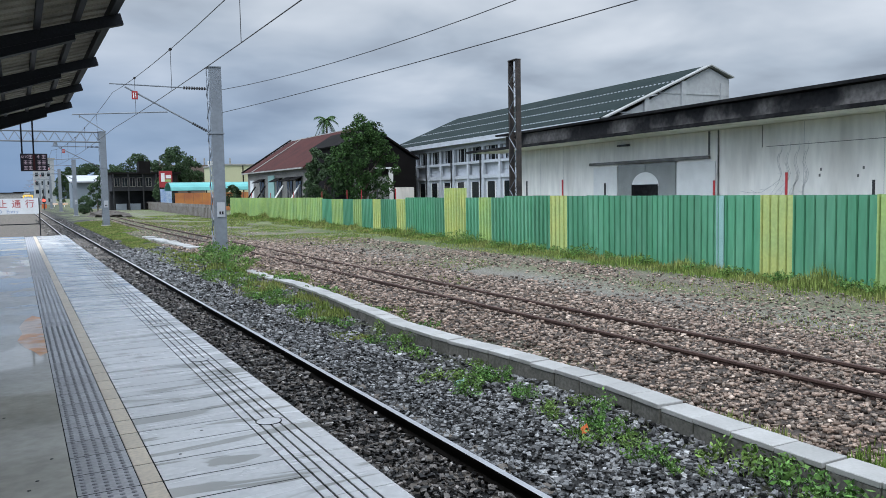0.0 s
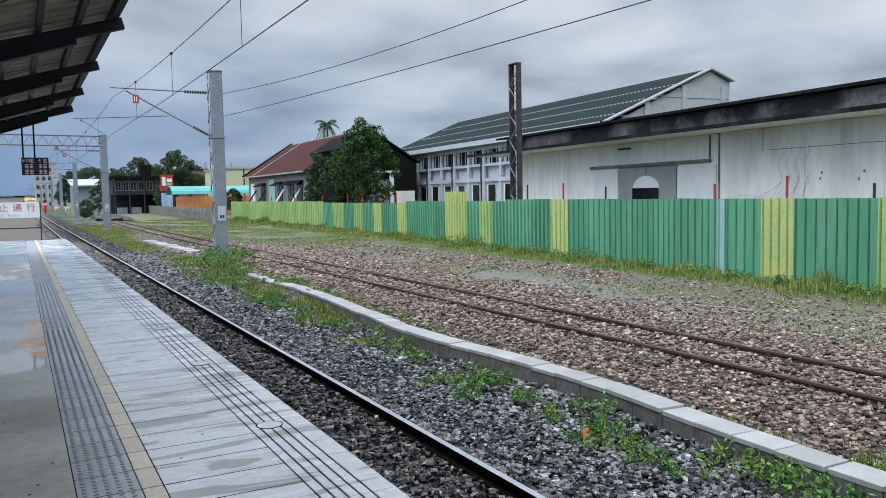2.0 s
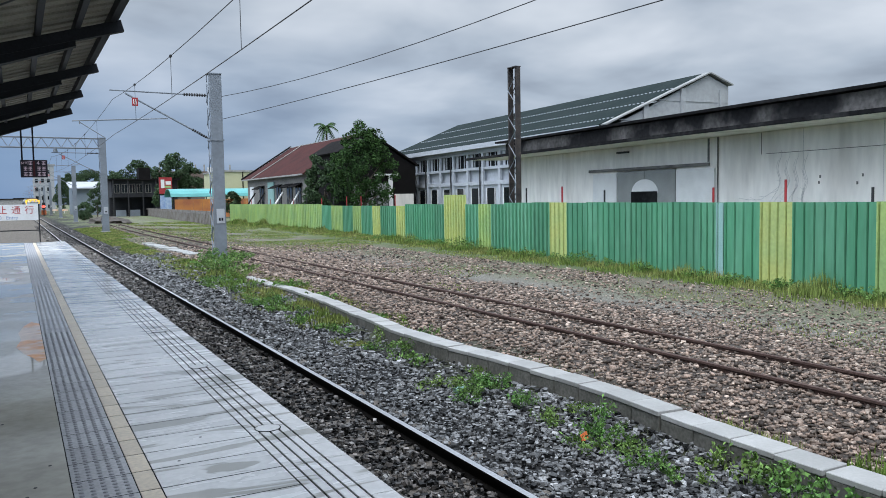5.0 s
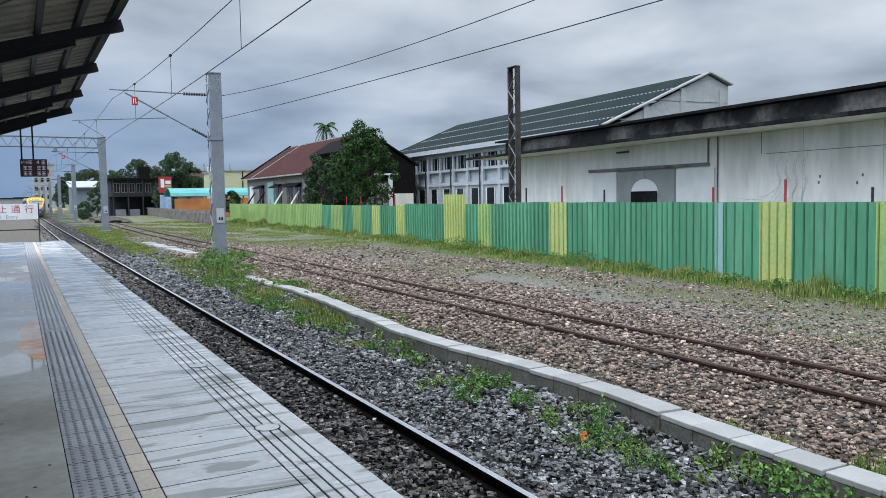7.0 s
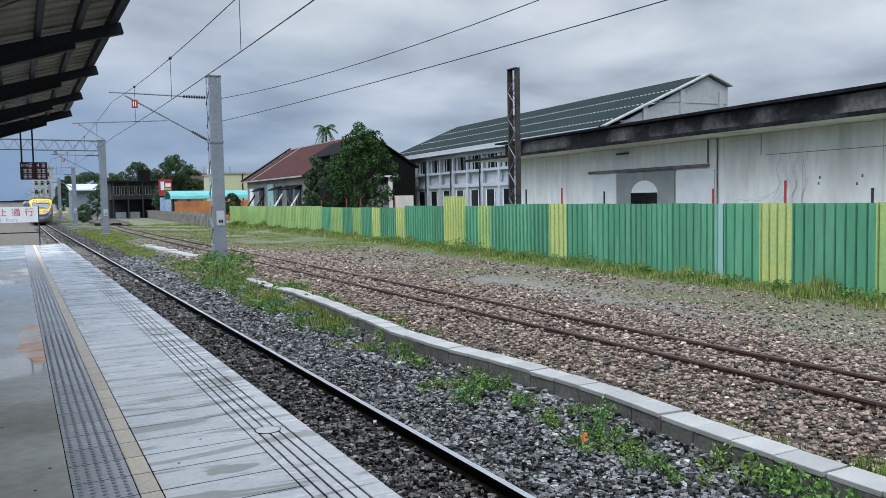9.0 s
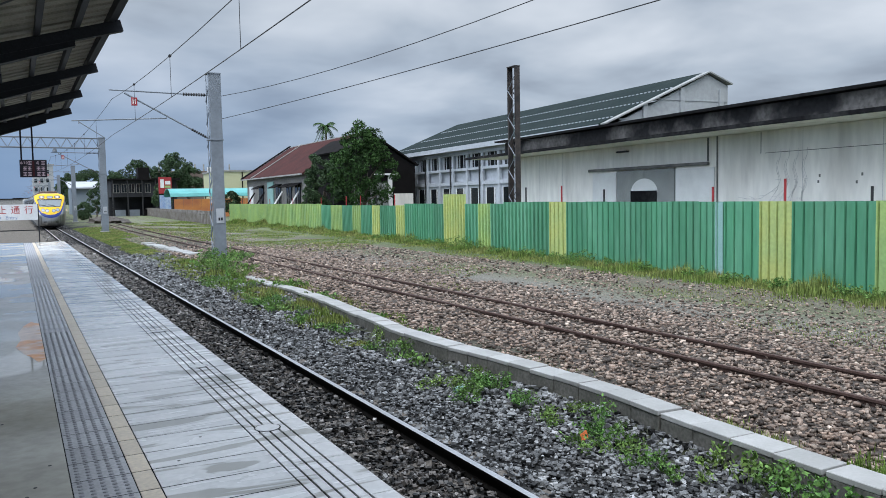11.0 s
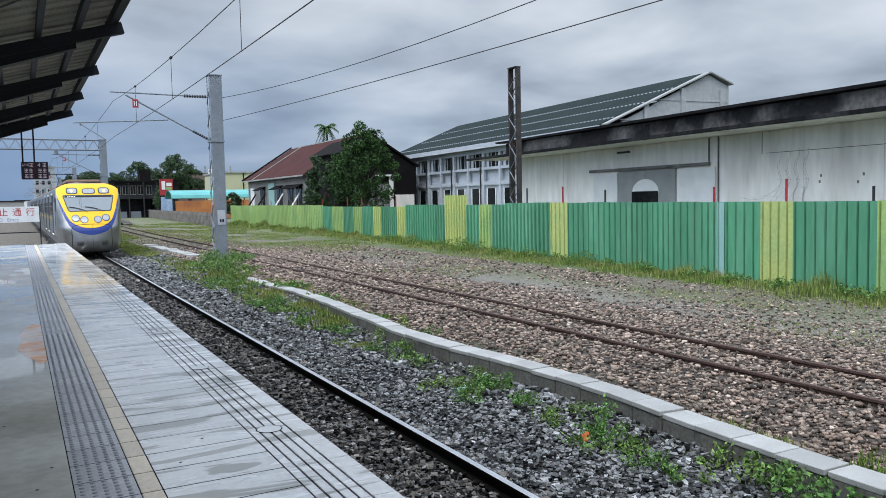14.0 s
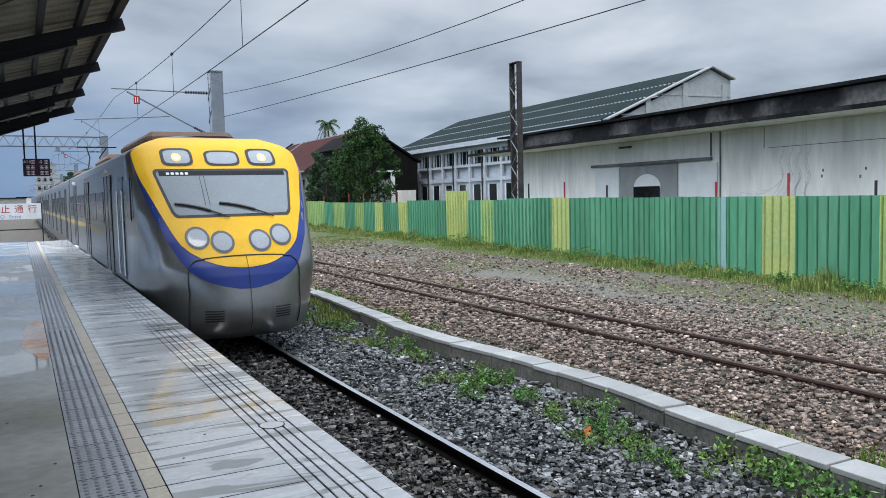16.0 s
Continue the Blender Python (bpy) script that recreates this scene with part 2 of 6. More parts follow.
YELLOW_SHEET = vary(mat("pale_yellow_fence_sheet", (0.46, 0.50, 0.16), 0.55, var=0.14, scale=0.9, fine=9, tint=(0.36, 0.46, 0.17), bump=0.05), 0.9, 1.1)
TEAL = mat("pale_teal_sheet", (0.27, 0.45, 0.42), 0.55, var=0.15, scale=1.0)
RED = mat("red_paint", (0.36, 0.03, 0.035), 0.5, var=0.2)
DULL_RED = mat("dull_red_panel", (0.09, 0.012, 0.018), 0.5, var=0.2)
BLACK = mat("black_paint", (0.018, 0.018, 0.02), 0.5, var=0.2)
WALL_WHITE = mat("stained_white_plaster", (0.84, 0.81, 0.765), 0.85, var=0.12, scale=0.5, fine=3, tint=(0.58, 0.545, 0.50), bump=0.2, streak=0.22, ramp=(0.50, 0.74))
SOOT = mat("black_mould_concrete", (0.012, 0.012, 0.013), 0.95, var=0.4, scale=0.5, fine=6, tint=(0.04, 0.04, 0.04), ramp=(0.5, 0.72), spec=0.08)
FASCIA = mat("mouldy_fascia", (0.11, 0.105, 0.10), 0.95, var=0.4, scale=0.4, fine=6, tint=(0.012, 0.012, 0.013), ramp=(0.38, 0.54), spec=0.2)
DOOR_GREY = mat("grey_door_paint", (0.30, 0.31, 0.305), 0.7, var=0.2, scale=1.2, tint=(0.22, 0.23, 0.225))
WHITE = mat("white_paint", (0.76, 0.76, 0.75), 0.6, var=0.1, scale=2)
SIGN_WHITE = mat("dull_sign_white", (0.58, 0.60, 0.62), 0.6, var=0.12, scale=1.5)
SIGN_BLUE = mat("faded_blue_print", (0.20, 0.27, 0.42), 0.6, var=0.2)
WALL_BLUISH = mat("pale_blue_grey_wall", (0.44, 0.465, 0.50), 0.85, var=0.12, scale=0.5, fine=4, tint=(0.36, 0.38, 0.41), bump=0.1)
GABLE = mat("grey_gable_plaster", (0.36, 0.38, 0.39), 0.85, var=0.12, scale=0.4, fine=4, tint=(0.33, 0.345, 0.35), bump=0.1)
ROOF_GREEN = mat("dark_green_roof_tile", (0.014, 0.024, 0.024), 0.95, var=0.3, scale=0.6, fine=12, tint=(0.021, 0.031, 0.031), bump=0.2, spec=0.1)
GLASS_DARK = mat("dark_window_glass", (0.015, 0.018, 0.02), 0.12, var=0.2, bump=0)
MAROON = mat("maroon_roof", (0.07, 0.027, 0.025), 0.95, var=0.25, scale=0.5, fine=8, tint=(0.05, 0.023, 0.022), spec=0.1)
HOUSE_WALL = mat("dirty_grey_plaster", (0.24, 0.228, 0.21), 0.9, var=0.3, scale=0.4, fine=5, tint=(0.17, 0.16, 0.15))
BURNT = mat("charred_wall", (0.013, 0.012, 0.012), 0.95, var=0.4, scale=0.6, spec=0.1)
LEAF = vary(mat("tree_leaf", (0.042, 0.088, 0.024), 0.75, var=0.3, scale=0.5, fine=6, tint=(0.02, 0.045, 0.015), bump=0, spec=0.12), 0.3, 1.7, True)
LEAF_FAR = vary(mat("far_leaf", (0.042, 0.085, 0.03), 0.8, var=0.3, scale=0.3, fine=3, bump=0), 0.6, 1.4, True)
GRASS = vary(mat("grass_blade", (0.125, 0.205, 0.042), 0.75, var=0.4, scale=0.6, fine=5, tint=(0.27, 0.275, 0.10), bump=0, spec=0.12), 0.4, 1.5, True)
WEED = vary(mat("weed_leaf", (0.085, 0.20, 0.045), 0.6, var=0.3, scale=1.3, fine=8, tint=(0.16, 0.24, 0.06), bump=0, spec=0.25), 0.25, 1.6, True)
BARK = mat("bark", (0.10, 0.08, 0.06), 0.9, var=0.35, fine=25, bump=0.5)
TRAIN_STEEL = mat("brushed_stainless", (0.20, 0.202, 0.20), 0.36, 0.75, var=0.08, scale=1.5, fine=30, tint=(0.21, 0.215, 0.21), bump=0.01, objects=1)
TRAIN_GREY = mat("silver_grey_paint", (0.28, 0.283, 0.28), 0.32, 0.75, var=0.06, scale=1.5, fine=20, tint=(0.20, 0.203, 0.20), bump=0.01, objects=1, coat=0.3)
TRAIN_YELLOW = mat("yellow_train_paint", (0.80, 0.45, 0.006), 0.45, 0.0, var=0.05, scale=1.5, fine=20, bump=0.01, objects=1, spec=0.35)
TRAIN_BLUE = mat("blue_train_paint", (0.016, 0.040, 0.215), 0.4, var=0.08, scale=1.5, objects=1, spec=0.35)
GOLD = mat("faded_gold_stripe", (0.40, 0.29, 0.07), 0.4, var=0.1, objects=1)
# blue-grey base colour carries the sky mirrored in the windscreen
SCREEN = mat("windscreen_glass_sky", (0.21, 0.24, 0.26), 0.1, var=0.08, bump=0, spec=0.6, objects=1)
SIDE_GLASS = mat("side_window_glass", (0.012, 0.013, 0.015), 0.25, var=0.1, bump=0, spec=0.25, objects=1)
TRAIN_DOOR = mat("dull_steel_door", (0.13, 0.135, 0.14), 0.4, 0.6, var=0.1, scale=1.5, fine=25, bump=0.01, objects=1)
LAMP_RING = mat("dark_grey_lamp_ring", (0.09, 0.095, 0.10), 0.45, var=0.15, objects=1)
RUBBER = mat("dark_rubber", (0.03, 0.032, 0.035), 0.6, var=0.2, objects=1)
LENS = mat("lamp_lens", (0.32, 0.35, 0.38), 0.12, var=0.1, bump=0, objects=1, spec=0.8)
RUST_ROOF = mat("brown_roof_unit", (0.16, 0.10, 0.075), 0.8, var=0.25, objects=1)
# weak emissive ring that paints the glow round the lit headlight
HALO = glow("headlight_halo", (0.85, 0.48, 0.20), 0.5)
HEADLIGHT = glow("headlight_glow", (1.0, 0.68, 0.30), 2.2)
LED_RED = glow("led_pale", (0.45, 0.36, 0.44), 0.3)
BOARD_FACE = mat("dark_violet_board", (0.022, 0.018, 0.032), 0.4, var=0.2)
SIGNAL_RED = glow("signal_red", (1.0, 0.06, 0.04), 4.0)


# ---- mesh helpers ----
def part(name, bm, material, parent=None, label="", smooth=False):
    me = bpy.data.meshes.new(name)
    bm.to_mesh(me)
    bm.free()
    for m in (material if isinstance(material, (list, tuple)) else [material]):
        me.materials.append(m)
    if smooth:
        me.shade_smooth()
    ob = new(name, me)
    if parent:
        ob.parent = parent
    return tagged(ob, label)


def soup(name, verts, faces, material, parent=None, label=""):
    me = bpy.data.meshes.new(name)
    me.from_pydata(verts, [], faces)
    me.materials.append(material)
    ob = new(name, me)
    if parent:
        ob.parent = parent
    return tagged(ob, label)


def box(bm, x0, x1, y0, y1, z0, z1, bevel=0.0):
    m = Matrix.LocRotScale(((x0 + x1) / 2, (y0 + y1) / 2, (z0 + z1) / 2), None, (abs(x1 - x0), abs(y1 - y0), abs(z1 - z0)))
    vs = bmesh.ops.create_cube(bm, size=1, matrix=m)["verts"]
    if bevel:
        es = list({e for v in vs for e in v.link_edges})
        bmesh.ops.bevel(bm, geom=es, offset=bevel, segments=1, affect="EDGES")
    return vs


def bx(*a, bevel=0.0):
    bm = bmesh.new()
    box(bm, *a, bevel=bevel)
    return bm


def rod(bm, a, b, r, r2=None, seg=8):
    a, b = Vector(a), Vector(b)
    d = b - a
    m = Matrix.Translation((a + b) / 2) @ d.to_track_quat("Z", "Y").to_matrix().to_4x4()
    return bmesh.ops.create_cone(bm, cap_ends=True, segments=seg, radius1=r, radius2=r if r2 is None else r2, depth=d.length, matrix=m)["verts"]


def rd(*a, **k):
    bm = bmesh.new()
    rod(bm, *a, **k)
    return bm


def slab(bm, pts, thick):
    """A flat polygon given by its corners, with thickness down its normal."""
    vs = [bm.verts.new(p) for p in pts]
    f = bm.faces.new(vs)
    f.normal_update()
    n = f.normal.copy()
    lo = [bm.verts.new(Vector(p) - n * thick) for p in pts]
    bm.faces.new(lo[::-1])
    k = len(pts)
    for i in range(k):
        bm.faces.new((vs[i], lo[i], lo[(i + 1) % k], vs[(i + 1) % k]))


def sb(pts, thick):
    bm = bmesh.new()
    slab(bm, pts, thick)
    return bm


def wire(name, pts, r, material, parent=None):
    """One round wire through the points."""
    bm = bmesh.new()
    rings = []
    for i, p in enumerate(pts):
        d = Vector(pts[min(i + 1, len(pts) - 1)]) - Vector(pts[max(i - 1, 0)])
        q = d.to_track_quat("Z", "Y")
        rings.append([bm.verts.new(Vector(p) + q @ Vector((r * math.cos(k * 1.2566), r * math.sin(k * 1.2566), 0))) for k in range(5)])
    for a, b in zip(rings, rings[1:]):
        for k in range(5):
            bm.faces.new((a[k], a[(k + 1) % 5], b[(k + 1) % 5], b[k]))
    return part(name, bm, material, parent)


def sag(a, b, drop, n=10):
    a, b = Vector(a), Vector(b)
    return [a.lerp(b, i / n) - Vector((0, 0, 4 * drop * (i / n) * (1 - i / n))) for i in range(n + 1)]


def empty(name, x=0, y=0, z=0, rz=0):
    ob = new(name)
    ob.matrix_basis = pose(x, y, z, 0, 0, rz)
    return ob


rng = np.random.default_rng(7)


# ---- the plan ----
PZ = 1.03            # platform top over the rail's top
EDGE = 1.62          # platform edge
TRACK = 3.11         # middle of the near track
SIDING = 9.01        # middle of the old siding
END = 34.6           # end of the platform
FENCE = [(17.6, 2), (18.5, 12), (20.9, 40), (22.4, 62), (23.7, 100)]


def ground_z(x, y):
    z = -0.16
    z += 0.20 * math.exp(-((x - SIDING) / 3.0) ** 4)
    z += 0.09 * math.exp(-((x - 5.75) / 0.7) ** 4) * min(1, max(0, (y - 22) / 8))
    if x < 1.6:
        z = -0.25
    return z + 0.025 * noise.noise((x * 0.5, y * 0.5, 0)) * (1 if 4.6 < x < 60 else 0.3)


def ground_material():
    """Earth that goes from painted-in ballast shade by the track to weeds, brown gravel and grass by the fence."""
    m = bpy.data.materials.new("yard_ground")
    m.use_nodes = True
    nt = m.node_tree
    n, l = nt.nodes, nt.links
    b = n["Principled BSDF"]
    b.inputs["Roughness"].default_value = 0.85
    geo = n.new("ShaderNodeNewGeometry")
    sep = n.new("ShaderNodeSeparateXYZ")
    l.new(geo.outputs["Position"], sep.inputs[0])
    wob = n.new("ShaderNodeTexNoise")
    wob.inputs["Scale"].default_value, wob.inputs["Detail"].default_value = 0.35, 5
    l.new(geo.outputs["Position"], wob.inputs["Vector"])
    grain = n.new("ShaderNodeTexVoronoi")
    grain.inputs["Scale"].default_value = 16
    l.new(geo.outputs["Position"], grain.inputs["Vector"])
    w = n.new("ShaderNodeMath")
    w.operation = "MULTIPLY_ADD"
    w.inputs[1].default_value, w.inputs[2].default_value = 3.4, -1.7
    l.new(wob.outputs[0], w.inputs[0])
    # the bands lean with the fence
    lean = n.new("ShaderNodeMath")
    lean.operation = "MULTIPLY_ADD"
    lean.inputs[1].default_value = -0.02
    l.new(sep.outputs["Y"], lean.inputs[0])
    l.new(sep.outputs["X"], lean.inputs[2])
    xx = n.new("ShaderNodeMath")
    l.new(lean.outputs[0], xx.inputs[0])
    l.new(w.outputs[0], xx.inputs[1])
    mr = n.new("ShaderNodeMapRange")
    mr.inputs["From Min"].default_value, mr.inputs["From Max"].default_value = 0, 26
    l.new(xx.outputs[0], mr.inputs["Value"])
    ramp = n.new("ShaderNodeValToRGB")
    # near-black from 1.9 to 5.0: shade between the ballast stones, put into the ground
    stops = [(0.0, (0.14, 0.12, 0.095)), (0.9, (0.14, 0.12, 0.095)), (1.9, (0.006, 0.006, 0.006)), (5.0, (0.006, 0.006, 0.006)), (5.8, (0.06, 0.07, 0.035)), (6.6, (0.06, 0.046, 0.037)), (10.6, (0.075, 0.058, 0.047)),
             (13.2, (0.20, 0.19, 0.16)), (14.8, (0.13, 0.14, 0.075)), (16.5, (0.15, 0.13, 0.10)), (17.5, (0.09, 0.12, 0.04)), (26, (0.10, 0.11, 0.06))]
    el = ramp.color_ramp.elements
    el[0].position, el[0].color = 0, (*stops[0][1], 1)
    el[1].position, el[1].color = 1, (*stops[-1][1], 1)
    for at, c in stops[1:-1]:
        el.new(at / 26).color = (*c, 1)
    l.new(mr.outputs[0], ramp.inputs[0])
    # greener far down the line
    far = n.new("ShaderNodeMapRange")
    far.inputs["From Min"].default_value, far.inputs["From Max"].default_value = 34, 62
    l.new(sep.outputs["Y"], far.inputs["Value"])
    patch = n.new("ShaderNodeTexNoise")
    patch.inputs["Scale"].default_value, patch.inputs["Detail"].default_value = 0.22, 6
    l.new(geo.outputs["Position"], patch.inputs["Vector"])
    pr = n.new("ShaderNodeMapRange")
    pr.inputs["From Min"].default_value, pr.inputs["From Max"].default_value = 0.40, 0.62
    l.new(patch.outputs[0], pr.inputs["Value"])
    off = n.new("ShaderNodeMapRange")
    off.inputs["From Min"].default_value, off.inputs["From Max"].default_value = 4.9, 5.8
    l.new(sep.outputs["X"], off.inputs["Value"])
    k = n.new("ShaderNodeMath")
    k.operation = "MULTIPLY"
    l.new(far.outputs[0], k.inputs[0])
    l.new(pr.outputs[0], k.inputs[1])
    k2 = n.new("ShaderNodeMath")
    k2.operation = "MULTIPLY"
    l.new(k.outputs[0], k2.inputs[0])
    l.new(off.outputs[0], k2.inputs[1])
    mix = n.new("ShaderNodeMix")
    mix.data_type = "RGBA"
    mix.inputs["B"].default_value = (0.17, 0.20, 0.085, 1)
    l.new(k2.outputs[0], mix.inputs["Factor"])
    l.new(ramp.outputs[0], mix.inputs["A"])
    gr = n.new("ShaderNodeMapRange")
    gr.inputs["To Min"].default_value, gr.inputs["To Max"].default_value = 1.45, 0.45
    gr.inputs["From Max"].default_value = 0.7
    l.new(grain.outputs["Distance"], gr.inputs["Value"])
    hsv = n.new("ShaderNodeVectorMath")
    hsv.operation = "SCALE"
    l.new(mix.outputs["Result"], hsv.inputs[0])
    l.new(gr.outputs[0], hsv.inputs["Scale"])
    l.new(hsv.outputs[0], b.inputs["Base Color"])
    bp = n.new("ShaderNodeBump")
    bp.inputs["Strength"].default_value, bp.inputs["Distance"].default_value, bp.invert = 0.8, 0.03, True
    l.new(grain.outputs["Distance"], bp.inputs["Height"])
    l.new(bp.outputs[0], b.inputs["Normal"])
    return m


def build_ground():
    xs = [-900, -200, -60, -20, -8, -3, 1.55, 1.65] + [2 + 0.4 * i for i in range(48)] + [22, 24, 28, 36, 50, 90, 200, 900]
    ys = [-300, -60, -20, -5] + [-2 + 0.6 * i for i in range(70)] + [41 + 2.5 * i for i in range(40)] + [150, 200, 300, 500, 900, 2500]
    verts = [(x, y, ground_z(x, y)) for y in ys for x in xs]
    w = len(xs)
    faces = [(j * w + i, j * w + i + 1, (j + 1) * w + i + 1, (j + 1) * w + i) for j in range(len(ys) - 1) for i in range(w - 1)]
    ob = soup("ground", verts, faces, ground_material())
    ob.data.shade_smooth()
    tagged(ob, "stony yard ground with gravel, earth and thin grass", "ground", kind="structure")


build_ground()


# ---- tracks ----
RAIL_PROFILE = [(-0.033, 0), (0.033, 0), (0.034, -0.03), (0.009, -0.045), (0.009, -0.115), (0.06, -0.13), (0.06, -0.14), (-0.06, -0.14), (-0.06, -0.13), (-0.009, -0.115), (-0.009, -0.045), (-0.034, -0.03)]


def rail_mesh(bm, line, mats=True):
    rows = []
    for x, y, z in line:
        rows.append([bm.verts.new((x + u, y, z + v)) for u, v in RAIL_PROFILE])
    k = len(RAIL_PROFILE)
    for a, b in zip(rows, rows[1:]):
        for i in range(k):
            f = bm.faces.new((a[i], a[(i + 1) % k], b[(i + 1) % k], b[i]))
            f.material_index = 0 if i == 0 else 1
    for r in (rows[0], rows[-1]):
        bm.faces.new(r)


def siding_x(y):
    return SIDING if y < 55 else SIDING + 0.0011 * (y - 55) ** 2 * 0.35


def build_tracks():
    near = tagged(empty("railway_track"), "railway track with polished steel rails on concrete sleepers", "railway track")
    for x in (TRACK - 0.565, TRACK + 0.565):
        bm = bmesh.new()
        rail_mesh(bm, [(x, y, 0) for y in (-8, 30, 80, 200, 700)])
        part("rail", bm, [STEEL_SHINY, STEEL_DARK], near, "worn rail with a shiny running surface")
    bm = bmesh.new()
    box(bm, TRACK - 1.0, TRACK + 1.0, -0.12, 0.12, -0.36, -0.145, 0.02)
    first = part("sleeper", bm, SLEEPER, near)
    for i in range(1, 90):
        s = new("sleeper", first.data)
        s.parent = near
        s.location = (0, i * 0.62, 0)
    old = tagged(empty("siding_track"), "disused siding with rust-brown rails", "railway track")
    for d in (-0.565, 0.565):
        bm = bmesh.new()
        rail_mesh(bm, [(siding_x(y) + d, y, 0.13) for y in [-8, 10, 30, 55, 62, 70, 80, 90, 100, 106]])
        part("rail", bm, [RUST, RUST], old, "rusty rail")


build_tracks()


# ---- stones of the track bed ----
def stones(name, xr, yr, count, size, material, label, dens=None, zoff=0.0, round_=False, bias=1.5):
    # broken stone: a block with every corner knocked about
    base = np.array([(a, b, c) for a in (-1, 1) for b in (-1, 1) for c in (-1, 1)]) * 0.72
    tri = np.array([(0, 1, 3), (0, 3, 2), (4, 6, 7), (4, 7, 5), (0, 4, 5), (0, 5, 1), (2, 3, 7), (2, 7, 6), (0, 2, 6), (0, 6, 4), (1, 5, 7), (1, 7, 3)])
    x = rng.uniform(*xr, count * 2)
    y = yr[0] + (yr[1] - yr[0]) * rng.random(count * 2) ** bias
    keep = np.ones(count * 2, bool)
    if dens:
        keep = np.array([dens(a, b) for a, b in zip(x, y)]) > rng.random(count * 2)
    x, y = x[keep][:count], y[keep][:count]
    c = len(x)
    s = size * np.minimum(1.45, np.exp(rng.normal(-0.05, 0.32, (c, 1)))) * np.minimum(1.5, 1 + 0.02 * np.maximum(0, y - 8))[:, None]
    dims = s * np.stack([rng.uniform(0.85, 1.8, c), rng.uniform(0.6, 1.15, c), rng.uniform(0.4, 0.85, c)], 1)
    z = np.array([ground_z(a, b) for a, b in zip(x, y)]) + zoff + rng.uniform(-1.1, 1.2, c) * s[:, 0]
    a1, a2 = rng.uniform(0, 6.28, c), rng.normal(0, 0.45 if round_ else 0.7, c)
    v = base[None] * rng.uniform(*((0.75, 1.2) if round_ else (0.55, 1.28)), (c, len(base), 3)) * dims[:, None, :]
    ca, sa, cb, sb_ = np.cos(a1)[:, None], np.sin(a1)[:, None], np.cos(a2)[:, None], np.sin(a2)[:, None]
    vy, vz = v[..., 1] * cb - v[..., 2] * sb_, v[..., 1] * sb_ + v[..., 2] * cb
    vx, vy = v[..., 0] * ca - vy * sa, v[..., 0] * sa + vy * ca
    co = np.stack([vx + x[:, None], vy + y[:, None], vz + z[:, None]], 2).reshape(-1, 3)
    fc = (tri[None] + (np.arange(c) * len(base))[:, None, None]).reshape(-1, 3)
    me = bpy.data.meshes.new(name)
    me.vertices.add(len(co))
    me.vertices.foreach_set("co", co.ravel())
    me.loops.add(fc.size)
    me.loops.foreach_set("vertex_index", fc.ravel())
    me.polygons.add(len(fc))
    me.polygons.foreach_set("loop_start", np.arange(0, fc.size, 3))
    me.update(calc_edges=True)
    if round_:
        me.shade_smooth()
    else:
        me.shade_flat()
    me.materials.append(material)
    return tagged(new(name, me), label, "ballast", kind="stuff")


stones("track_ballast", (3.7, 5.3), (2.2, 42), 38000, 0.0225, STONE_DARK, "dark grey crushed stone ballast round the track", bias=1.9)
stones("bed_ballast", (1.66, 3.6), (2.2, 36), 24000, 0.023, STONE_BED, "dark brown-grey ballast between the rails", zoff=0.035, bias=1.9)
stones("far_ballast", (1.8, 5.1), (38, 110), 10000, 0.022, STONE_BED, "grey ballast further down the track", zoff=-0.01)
stones("far_gravel", (6.4, 15.5), (38, 95), 12000, 0.022, STONE_BROWN, "brown gravel further down the siding", lambda a, b: 0.9 if a < 11.5 else 0.45, zoff=-0.015)
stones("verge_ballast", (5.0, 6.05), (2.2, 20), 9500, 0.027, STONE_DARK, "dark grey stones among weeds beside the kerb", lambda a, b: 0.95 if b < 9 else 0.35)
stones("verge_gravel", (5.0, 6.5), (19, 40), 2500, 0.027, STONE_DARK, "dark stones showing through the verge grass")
stones("siding_ballast", (6.25, 12.6), (3, 42), 72000, 0.0245, STONE_BROWN, "brownish pebble ballast round the old siding", lambda a, b: min(1, (13.2 - a) / 2.5), zoff=-0.002, round_=True, bias=1.8)
stones("loose_gravel", (11.8, 17.5), (6, 44), 15000, 0.024, STONE_BROWN, "scattered gravel on the yard", lambda a, b: 0.5 + 0.8 * noise.noise((a * 0.4, b * 0.3, 3)), round_=True)


